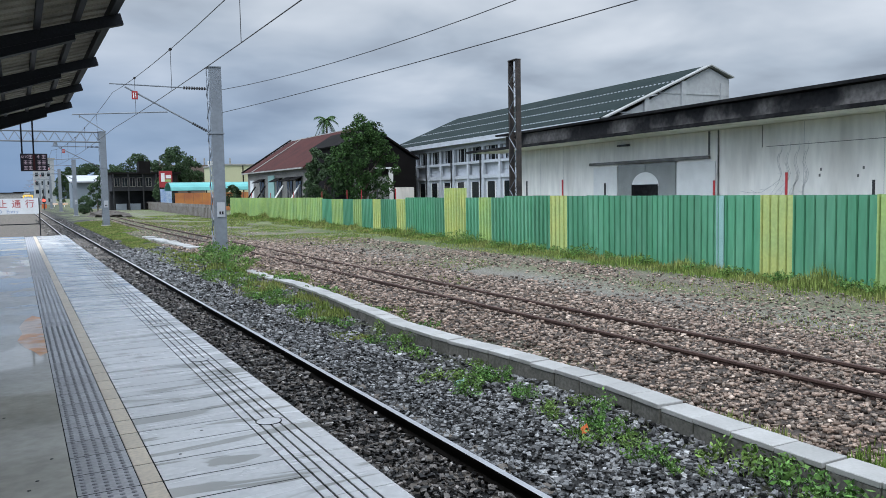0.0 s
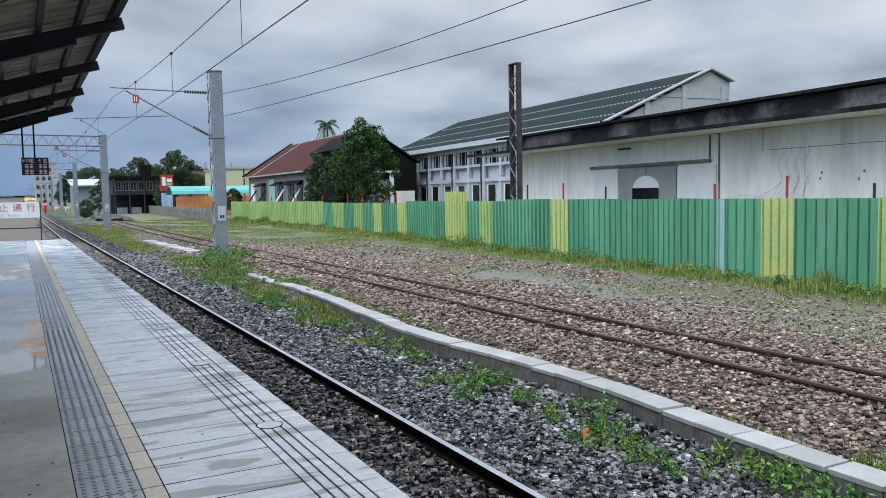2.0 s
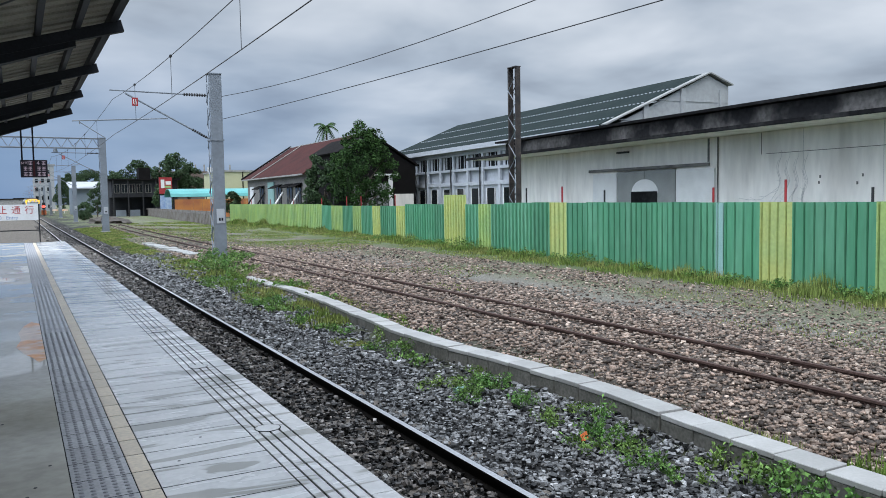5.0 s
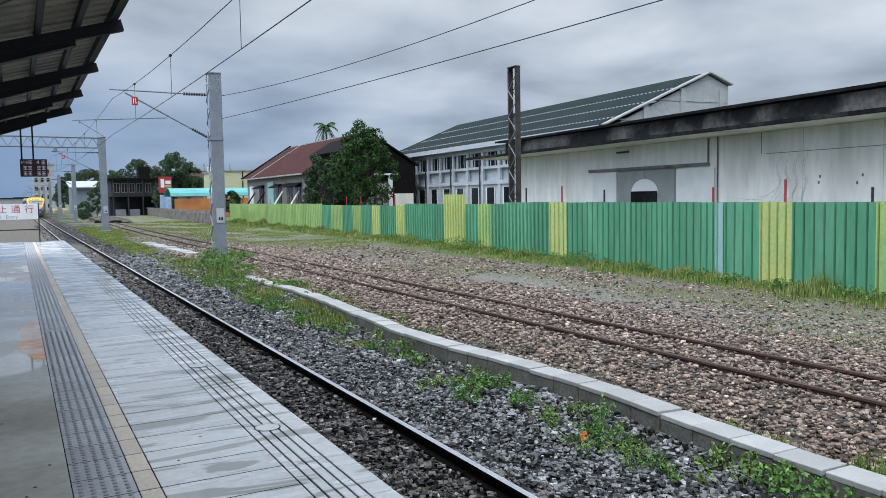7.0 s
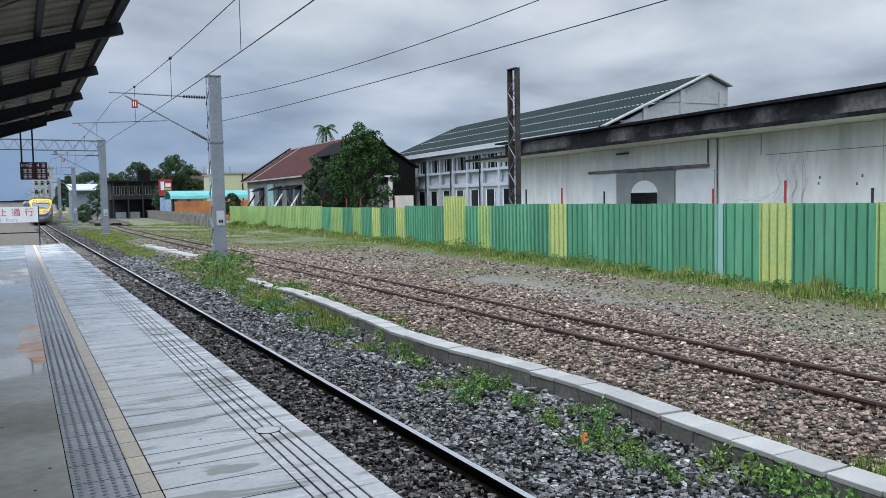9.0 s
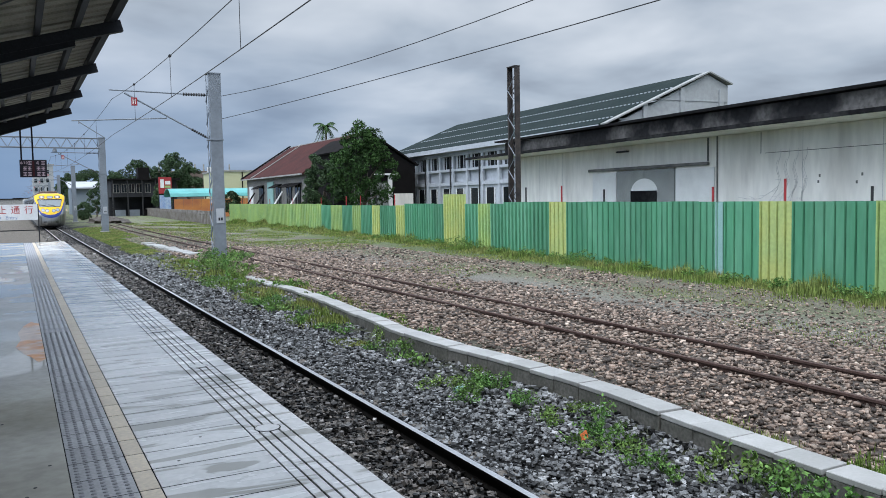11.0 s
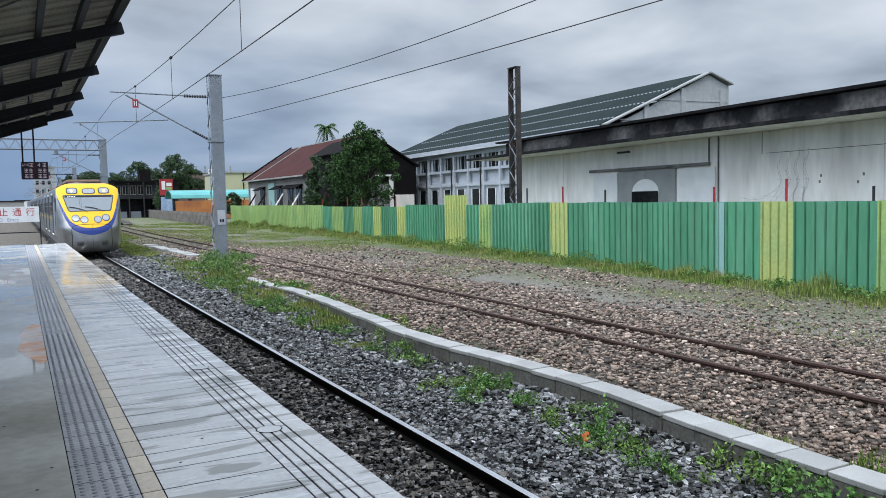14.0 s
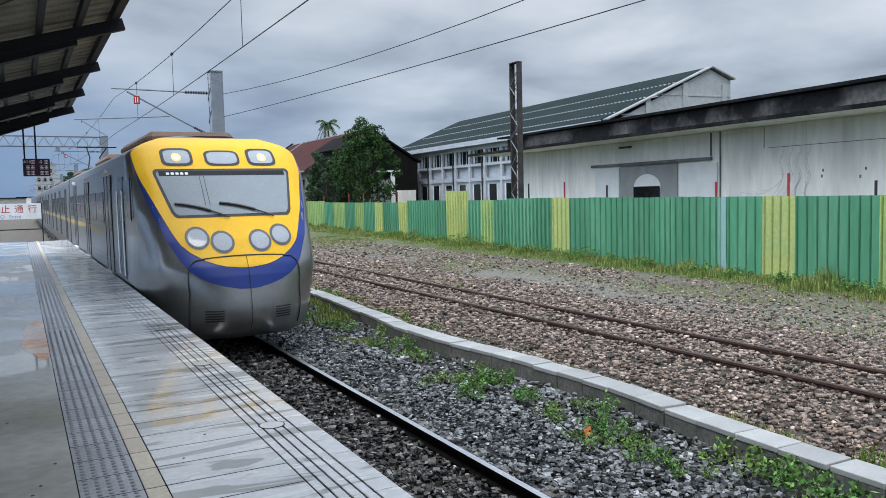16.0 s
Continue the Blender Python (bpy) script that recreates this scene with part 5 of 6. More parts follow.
def weed(x, y, r, h, label="leafy green weed growing in the ballast", leaf=0.032):
    w = tagged(empty("weed", x, y, ground_z(x, y)), label, "weed", group="weeds in the ballast")
    bm = bmesh.new()
    cs = []
    for i in range(max(5, int(r * 40))):
        a, d = rng.uniform(0, 6.28), r * math.sqrt(rng.random())
        tip = (math.cos(a) * d, math.sin(a) * d, h * rng.uniform(0.5, 1.0) * (1 - 0.4 * d / r))
        rod(bm, (tip[0] * 0.3, tip[1] * 0.3, -0.02), tip, 0.004, 0.002, seg=4)
        cs.append((*tip, 0.07))
        cs.append((tip[0] * 0.7, tip[1] * 0.7, tip[2] * 0.65, 0.06))
    tagged(part("stem", bm, WEED, w), kind="stuff")
    leaves("foliage", cs, 2600 if leaf < 0.04 else 2400, leaf * 0.68, 1, WEED, w)
    return w


def build_weeds():
    for x, y, r, h in [(5.55, 4.2, 0.30, 0.34), (5.60, 4.75, 0.22, 0.34), (5.72, 5.2, 0.16, 0.3), (5.62, 4.4, 0.25, 0.36), (5.66, 3.95, 0.22, 0.3), (5.35, 6.15, 0.3, 0.22), (5.05, 6.45, 0.25, 0.2), (5.5, 6.6, 0.3, 0.3), (5.75, 6.9, 0.22, 0.34),
                       (5.2, 7.3, 0.22, 0.24), (5.1, 8.6, 0.3, 0.26), (5.35, 9.2, 0.32, 0.26), (5.0, 9.6, 0.26, 0.22), (5.6, 11.9, 0.3, 0.26), (5.45, 12.4, 0.3, 0.24), (5.8, 13.2, 0.2, 0.28),
                       (6.5, 12.7, 0.24, 0.26), (5.3, 5.5, 0.2, 0.2), (5.72, 3.75, 0.2, 0.22)]:
        weed(x, y, r, h, leaf=0.044 if y < 5.3 else 0.034)
    for x, y, r, h in [(7.0, 31.5, 0.9, 0.8), (6.6, 29.5, 0.8, 0.7), (7.5, 33.8, 0.8, 0.7), (6.2, 27.8, 0.7, 0.5)]:
        weed(x, y, r, h, "thick weeds round the foot of the mast", 0.06)
    for _ in range(16):
        y = 5.0 + 5.0 * rng.random()
        weed(rng.uniform(5.15, 5.85), y, rng.uniform(0.12, 0.25), rng.uniform(0.12, 0.26))
    for _ in range(34):
        y = 10.5 + 17 * rng.random()
        x = rng.uniform(5.05, 5.85) if y < 20 else rng.uniform(5.2, 6.3)
        weed(x, y, rng.uniform(0.18, 0.42), rng.uniform(0.1, 0.24), "low bright weeds beside the kerb wall", 0.04)
    for x, y, r, h in [(6.3, 25.8, 0.6, 0.4), (6.0, 29.5, 0.7, 0.5), (6.7, 30.8, 0.8, 0.75), (7.9, 32.0, 0.5, 0.5), (8.3, 33.5, 0.6, 0.35), (7.2, 28.0, 0.5, 0.3), (6.5, 15.2, 0.3, 0.18), (6.6, 19.0, 0.5, 0.2), (6.9, 22.0, 0.6, 0.22)]:
        weed(x, y, r, h, "thick weeds round the foot of the mast", 0.055)
    for s, r, h in [(21.8, 0.7, 0.6), (22.7, 0.5, 0.5), (31.5, 0.9, 0.75), (33.0, 0.8, 0.8), (12.2, 0.5, 0.4), (9.4, 0.6, 0.45), (18.2, 0.4, 0.4), (10.4, 0.4, 0.35), (14.1, 0.45, 0.35), (15.6, 0.5, 0.45), (20.3, 0.5, 0.4), (24.6, 0.6, 0.5), (26.3, 0.5, 0.45), (28.8, 0.6, 0.4), (36.2, 0.8, 0.55), (39.5, 0.7, 0.5), (44.0, 0.8, 0.5)]:
        p, _a = fence_point(s)
        weed(p.x - 0.6, p.y, r, h, "leafy weeds against the site fence", 0.05)


build_weeds()


def build_litter():
    b = tagged(empty("plastic_cup", 5.14, 9.10, ground_z(5.14, 9.10) + 0.06), "crumpled green and white plastic cup in the weeds", "litter")
    part("cup", rd((-0.06, 0, 0), (0.07, 0.03, 0.03), 0.05, 0.04, seg=12), TEAL, b)
    part("lid", rd((0.07, 0.03, 0.03), (0.08, 0.033, 0.033), 0.05, 0.05, seg=12), WHITE, b)
    o = tagged(part("wrapper", sb([(0, 0, 0), (0.10, 0.02, 0.03), (0.08, 0.03, 0.11), (-0.02, 0.01, 0.08)], 0.006), glow("orange_plastic", (0.8, 0.2, 0.07), 0.0)), "small orange plastic wrapper", "litter")
    o.location = (5.13, 6.47, ground_z(5.13, 6.47) + 0.05)


build_litter()


# ---- distance ----
def build_far():
    f = tagged(empty("picket_fence"), "pale concrete picket fence along the yard", "fence")
    n = 120
    first = None
    for i in range(n):
        k = i / n
        x, y = 19.0 + 6.5 * k, 84 + 131 * k
        if first is None:
            bm = bmesh.new()
            box(bm, -0.075, 0.075, -0.16, 0.16, -0.3, 1.4, 0.02)
            first = part("picket", bm, PICKET, f)
            first.location = (x, y, 0)
        else:
            o = new("picket", first.data)
            o.parent, o.location = f, (x, y, 0)
    part("rail", sb([(19.06, 84, 1.0), (25.56, 215, 1.0), (25.56, 215, 1.2), (19.06, 84, 1.2)], 0.08), PICKET, f)
    part("base_wall", sb([(19.1, 84, -0.3), (25.6, 215, -0.3), (25.6, 215, 0.35), (19.1, 84, 0.35)], 0.06), PICKET, f)
    # canopy with turquoise sheeting over orange hoarding
    s = tagged(empty("market_shed", 21.6, 131, 0), "shed with a turquoise barrel roof and orange hoarding", "shed")
    turq = mat("turquoise_sheet", (0.10, 0.38, 0.37), 0.5, var=0.2, scale=0.5, streak=3)
    for i in range(8):
        a, b = math.pi * i / 8, math.pi * (i + 1) / 8
        part("roof_sheet", sb([(-0.4, -3 * math.cos(a), 3.3 + 1.3 * math.sin(a)), (16, -3 * math.cos(a), 3.3 + 1.3 * math.sin(a)),
                               (16, -3 * math.cos(b), 3.3 + 1.3 * math.sin(b)), (-0.4, -3 * math.cos(b), 3.3 + 1.3 * math.sin(b))], 0.06), turq, s)
    orange = mat("orange_hoarding", (0.50, 0.20, 0.05), 0.6, var=0.25, scale=0.6, tint=(0.35, 0.12, 0.05))
    for i in range(10):
        part("hoarding_panel", bx(0.2 + 1.4 * i, 1.56 + 1.4 * i, -2.9, -2.8, 0, 2.9), orange, s)
    for x in (0, 5, 10, 15):
        part("post", bx(x, x + 0.15, -2.7, -2.55, -0.2, 3.3), DARKSTEEL, s)
    # dark two-storey house
    d = tagged(empty("dark_house", 20.4, 165, 0), "dark timber two-storey house with an open ground floor", "house")
    timber = mat("dark_timber_wall", (0.042, 0.043, 0.048), 0.9, var=0.4, scale=0.5, spec=0.2)
    part("upper_wall", bx(-4.0, 4.2, 0, 9, 3.6, 6.9), timber, d)
    part("back_wall", bx(-4.0, 4.2, 5, 9, -0.3, 3.6), timber, d)
    part("roof", bx(-4.6, 8.8, -1, 10, 6.9, 7.2), BURNT, d)
    part("chimney", bx(1.1, 3.2, 0.2, 3, 7.2, 9.4), BURNT, d)
    part("side_wall", bx(4.2, 8.4, 1, 9, -0.3, 6.9), timber, d)
    for x in (-3.6, -2.2, -0.8, 0.6, 2.2):
        w = part("window", bx(x, x + 1.1, -0.06, -0.01, 4.4, 6.2), HOUSE_WALL, d)
        for k in range(2):
            part("pane", bx(x + 0.1 + 0.5 * k, x + 0.5 + 0.5 * k, -0.09, -0.061, 4.5, 6.1), GLASS_DARK, w)
    for x in (-3.9, -1.2, 1.5, 4.0):
        part("post", bx(x, x + 0.22, -0.9, -0.7, -0.3, 6.9), BLACK, d)
    for x in (-3.2, -0.6, 1.9):
        part("stall", bx(x, x + 1.8, 1.0, 2.0, -0.3, 1.1), (GALV, CONCRETE, BURNT)[int(x + 4) % 3], d)
    r = tagged(empty("advert_board", 23.4, 146, 0), "tall red advertising board", "sign")
    part("panel", bx(-1.1, 1.1, 0, 0.2, 4.0, 6.9), RED, r)
    part("emblem", bx(-0.8, -0.2, -0.03, -0.004, 5.0, 6.5), WHITE, r)
    part("band", bx(0.0, 0.9, -0.03, -0.004, 5.6, 6.2), WHITE, r)
    part("band", bx(-0.1, 0.9, -0.03, -0.004, 5.0, 5.4), YELLOWGREEN, r)
    part("poster", bx(-1.0, 0.9, 0, 0.2, 0.9, 3.7), mat("pale_blue_poster", (0.4, 0.5, 0.62), 0.6, var=0.5, scale=1.5, tint=(0.2, 0.3, 0.55)), r)
    part("leg", bx(-1.1, -0.9, 0.25, 0.45, -0.2, 7), DARKSTEEL, r)
    # pale shed, tower block and low houses down the line
    g = tagged(empty("pale_shed", 15.4, 200, 0), "grey shed with a white roof", "shed")
    part("wall", bx(-4, 6, 0, 12, -0.3, 6.0), mat("blue_grey_cladding", (0.20, 0.24, 0.275), 0.7, var=0.15, scale=0.3), g)
    part("roof", sb([(-4.5, -1, 5.9), (6.5, -1, 5.9), (6.5, 13, 7.6), (-4.5, 13, 7.6)], -0.3), WALL_BLUISH, g)
    y = tagged(empty("yellow_building", 38.0, 150, 0), "pale yellow-green industrial building", "building")
    part("wall", bx(-4, 12, 0, 15, -0.3, 8.0), mat("pale_yellow_wall", (0.50, 0.50, 0.32), 0.8, var=0.1, scale=0.3), y)
    part("parapet", bx(-4.2, 12.2, -0.2, 15.2, 8.0, 8.3), CONCRETE, y)
    part("downpipe", bx(0, 0.2, -0.1, -0.01, -0.2, 8), BURNT, y)
    k = tagged(empty("brown_building", 33.0, 190, 0), "unfinished brown building with bare columns", "building")
    part("wall", bx(-4, 14, 0, 12, -0.3, 9.6), mat("brown_render", (0.17, 0.13, 0.11), 0.9, var=0.3, scale=0.3), k)
    for i in range(9):
        part("column", bx(-3.8 + 2.0 * i, -3.5 + 2.0 * i, 0.2, 0.5, 9.6, 11.2), CONCRETE, k)
    part("white_wall", bx(7.0, 10, -0.2, -0.05, 3, 10.5), WHITE, k)
    for (x, yy, w, hh, c) in [(9.5, 330, 7, 17, GABLE), (-4, 420, 14, 5, CONCRETE), (-22, 420, 16, 7, DOOR_GREY), (-45, 450, 20, 6, HOUSE_WALL), (3, 520, 8, 6, WHITE)]:
        b = tagged(empty("far_building", x, yy, 0), "far grey building down the line", "building", group="far buildings")
        part("wall", bx(-w / 2, w / 2, 0, 10, -0.3, hh), c, b)
        part("roof", bx(-w / 2 - 0.4, w / 2 + 0.4, -0.4, 10.4, hh, hh + 0.4), BURNT if hh < 10 else CONCRETE, b)
        for i in range(int(w / 2)):
            for j in range(int(hh / 3.2)):
                part("window", bx(-w / 2 + 0.5 + 2 * i, -w / 2 + 1.5 + 2 * i, -0.08, -0.01, 1 + 3.2 * j, 2.4 + 3.2 * j), GLASS_DARK, b)
    for x, yy, hh, rr in [(24.7, 190, 12.4, 4.0), (29.6, 172, 12.8, 4.3), (33.2, 178, 11.0, 3.8), (23.8, 152, 6.6, 1.9), (27.0, 175, 9.0, 2.6), (12.6, 152, 6.4, 1.5), (20.8, 205, 10.4, 3.6), (15.2, 262, 12.0, 4.2),
                         (20.5, 270, 13.0, 5), (12.2, 255, 9.0, 3.0), (47.5, 118, 11.5, 3.2), (53, 128, 11.5, 3.5), (24.9, 104, 4.0, 1.4), (11.2, 160, 3.0, 1.5), (8.9, 128, 1.6, 1.0)]:
        tree(x, yy, hh, rr, "bushy green tree in the distance", 0.16 if hh < 10 else 0.42, LEAF_FAR, 70 if rr > 3 else 60, 210 if rr > 3 else 420, 0.2 if rr > 3 else 0.16, name="far_tree")
    p = tagged(empty("rubble_pile", 10.2, 108, -0.2), "dark pile of earth and stones", "rubble")
    bm = bmesh.new()
    bmesh.ops.create_icosphere(bm, subdivisions=3, radius=1, matrix=Matrix.Diagonal((2.8, 5.0, 1.0, 1)))
    for v in bm.verts:
        v.co *= 1 + 0.3 * noise.noise(v.co * 1.7) + 0.18 * noise.noise(v.co * 5.1)
    part("mound", bm, EARTH, p)
    for x, yy in ((9.0, 240), (11.5, 240), (14.5, 236), (17.5, 232)):
        o = tagged(empty("road_barrier", x, yy, 0), "orange and white level crossing barrier", "barrier", group="crossing barriers")
        part("post", bx(-0.1, 0.1, -0.1, 0.1, -0.2, 1.2), WHITE, o)
        part("board", bx(-0.9, 0.9, -0.14, -0.101, 0.6, 1.1), ORANGE_PALE, o)
    # low wooded hills closing the horizon
    vs, fs = [], []
    n = 90
    for i in range(n + 1):
        a = -1.5 + 3.2 * i / n
        R = 2300
        hgt = 18 + 26 * abs(noise.noise((a * 3, 0.3, 0))) + 5 * noise.noise((a * 30, 1, 0))
        vs += [(R * math.sin(a), R * math.cos(a), -5), (R * math.sin(a), R * math.cos(a), hgt), ((R + 400) * math.sin(a), (R + 400) * math.cos(a), hgt * 0.8)]
        if i:
            fs += [(3 * i - 3, 3 * i, 3 * i + 1, 3 * i - 2), (3 * i - 2, 3 * i + 1, 3 * i + 2, 3 * i - 1)]
    tagged(soup("far_hills", vs, fs, mat("hazy_hills", (0.16, 0.21, 0.27), 0.9, var=0.2, scale=0.01, fine=0.05, bump=0)), "hazy blue hills on the horizon", "hills", kind="structure")
    sg = tagged(empty("signal_post", 5.35, 196, 0), "railway signal post showing red", "signal")
    part("pole", rd((0, 0, -0.2), (0, 0, 4.6), 0.1), BLACK, sg)
    part("head", bx(-0.3, 0.3, -0.2, 0.1, 1.4, 2.9), BLACK, sg)
    part("lamp", rd((0, -0.22, 2.0), (0, -0.3, 2.0), 0.3, seg=12), SIGNAL_RED, sg)
    part("plate", bx(-0.5, 0.5, -0.02, 0.02, 0.2, 1.2), mat("signal_orange", (0.6, 0.15, 0.05), 0.6), sg)


build_far()


# ---- train ----
def steps(pts):
    """A value read off straight runs between the given pairs."""
    def fn(z):
        if z <= pts[0][0]:
            return pts[0][1]
        for (z0, v0), (z1, v1) in zip(pts, pts[1:]):
            if z <= z1:
                return v0 + (v1 - v0) * (z - z0) / (z1 - z0)
        return pts[-1][1]
    return fn


NOSE_MIDDLE = steps([(0.25, 0.46), (0.34, 0.26), (0.45, 0.12), (0.58, 0.03), (0.72, 0.0), (0.9, 0.015), (1.1, 0.05), (1.3, 0.10), (1.46, 0.17), (1.85, 0.46), (2.22, 0.82), (2.98, 1.52), (3.24, 1.76), (3.45, 2.02), (3.62, 2.5)])
NOSE_BOW = steps([(0.6, 1.3), (0.95, 1.05), (1.4, 0.55), (1.9, 0.30), (2.3, 0.12), (3.0, 0.08), (3.3, 0.16), (3.62, 0.3)])
NOSE_CORNER = steps([(0.6, 0.5), (1.2, 0.85), (1.8, 0.7), (2.3, 0.42), (2.9, 0.12)])


def nose_back(x, z):
    """How far behind the nose's tip the front lies."""
    return NOSE_MIDDLE(z) + NOSE_BOW(z) * (abs(x) / 1.445) ** 2.8 + NOSE_CORNER(z) * max(0, (abs(x) - 1.15) / 0.295) ** 2


def half_width(z):
    if z < 0.9:
        return 1.40 - 0.18 * ((0.9 - z) / 0.65) ** 2
    if z < 2.6:
        return 1.445
    if z < 3.27:
        return 1.445 - 0.025 * (z - 2.6) / 0.67
    return 1.42 - 0.6 * ((z - 3.27) / 0.35) ** 2


def front_strip(zs, lo, hi, lift, material, name, parent, label="", cols=28):
    """A skin on the train's front between two half-width curves, lifted off the surface."""
    bm = bmesh.new()
    rows = []
    for z in zs:
        a, b = lo(z), hi(z)
        rows.append([bm.verts.new((a + (b - a) * i / cols, nose_back(a + (b - a) * i / cols, z) - lift, z + lift * 0.3)) for i in range(cols + 1)])
    for r0, r1 in zip(rows, rows[1:]):
        for i in range(cols):
            bm.faces.new((r0[i], r0[i + 1], r1[i + 1], r1[i]))
    return part(name, bm, material, parent, label, smooth=True)


def patch(cx, cz, rx, rz, lift, material, name, parent, label="", power=2.0, seg=28):
    """A rounded panel (superellipse) that follows the front's surface."""
    bm = bmesh.new()
    rings = []
    for k in (1.0, 0.7, 0.35):
        ring = []
        for i in range(seg):
            t = 2 * math.pi * i / seg
            c, s = math.cos(t), math.sin(t)
            x = cx + rx * k * math.copysign(abs(c) ** (2 / power), c)
            z = cz + rz * k * math.copysign(abs(s) ** (2 / power), s)
            ring.append(bm.verts.new((x, nose_back(x, z) - lift, z + lift * 0.3)))
        rings.append(ring)
    for a, b in zip(rings, rings[1:]):
        for i in range(seg):
            bm.faces.new((a[i], a[(i + 1) % seg], b[(i + 1) % seg], b[i]))
    bm.faces.new(rings[-1])
    return part(name, bm, material, parent, label, smooth=True)


def lin(z0, z1, n):
    return [z0 + (z1 - z0) * i / n for i in range(n + 1)]


def eased(z0, z1, n):
    return [z0 + (z1 - z0) * (i / n) ** 2 for i in range(n + 1)]


def body_shell(y0, y1, parent, name="body"):
    """Stainless car body: closed profile along y."""
    zs = lin(0.55, 3.62, 22)
    prof = [(-half_width(z), z) for z in zs] + [(-0.4, 3.69), (0.4, 3.69)] + [(half_width(z), z) for z in zs[::-1]]
    bm = bmesh.new()
    a = [bm.verts.new((x, y0, z)) for x, z in prof]
    b = [bm.verts.new((x, y1, z)) for x, z in prof]
    k = len(prof)
    for i in range(k):
        bm.faces.new((a[i], b[i], b[(i + 1) % k], a[(i + 1) % k]))
    bm.faces.new(a)
    bm.faces.new(b[::-1])
    return part(name, bm, TRAIN_STEEL, parent, "brushed stainless steel body", smooth=False)


def car_details(y0, y1, parent, cab):
    doors = [5.2, 11.05, 16.3]
    part("skirt", bx(-1.25, 1.25, y0 + 0.3, y1 - 0.3, 0.22, 0.56), RUBBER, parent)
    for s in (-1, 1):
        x = s * 1.449
        for d in doors:
            door = part("door", bx(x - 0.004, x + 0.004, d, d + 1.3, 1.08, 3.02), TRAIN_DOOR, parent, "grey sliding door")
            for k in (0.14, 0.72):
                part("door_window", bx(x - 0.008, x + 0.008, d + k, d + k + 0.44, 1.9, 2.75), SIDE_GLASS, door)
            for k in (-0.05, 0.62, 1.3):
                part("door_seal", bx(x - 0.012, x + 0.012, d + k, d + k + 0.05, 1.06, 3.04), RUBBER, door)
            part("door_lamp", bx(x - 0.05, x + 0.05, d + 0.55, d + 0.75, 3.1, 3.18), WHITE, door)
            part("door_step", bx(x - 0.06, x + 0.06, d, d + 1.3, 1.0, 1.04), WHITE, door)
        spans = zip([d + 1.3 for d in doors], doors[1:] + [y1])
        for a, b in spans:
            w = (b - a - 1.0) / 2
            for j in range(2):
                wy = a + 0.45 + j * (w + 0.1)
                win = part("window", bx(x - 0.008, x + 0.008, wy, wy + w, 2.03, 2.72, bevel=0.004), SIDE_GLASS, parent, "dark tinted side window")
                part("window_bar", bx(x - 0.012, x + 0.012, wy, wy + w, 2.46, 2.49), TRAIN_STEEL, win)
            part("yellow_line", bx(x - 0.003, x + 0.003, a + 0.1, b - 0.1, 1.77, 1.91), GOLD, parent, "yellow waist stripe")
        for z in (1.2, 1.3, 1.96):
            part("rib_line", bx(x - 0.006, x + 0.006, y0 + (2.6 if cab else 0.1), y1 - 0.1, z, z + 0.02), TRAIN_STEEL, parent)
        part("gutter", bx(s * 1.33 - 0.03, s * 1.33 + 0.03, y0 + (2.4 if cab else 0.1), y1 - 0.1, 3.28, 3.33), WHITE, parent)
    unit = part("roof_unit", bx(-0.85, 0.85, y0 + (1.9 if cab else 4), y0 + 6.5, 3.6, 3.86, bevel=0.1), RUST_ROOF, parent, "brown rounded roof unit")
    part("roof_unit", bx(-0.85, 0.85, y1 - 8, y1 - 4, 3.6, 3.86, bevel=0.12), RUST_ROOF, parent)
    for by in (y0 + 3.6, y1 - 3.6):
        bog = part("bogie", bx(-0.9, 0.9, by - 1.5, by + 1.5, 0.3, 0.62), RUBBER, parent)
        for dy in (-1.05, 1.05):
            for sx in (-0.565, 0.565):
                part("wheel", rd((sx - 0.06, by + dy, 0.43), (sx + 0.06, by + dy, 0.43), 0.42, seg=24), STEEL_DARK, bog)


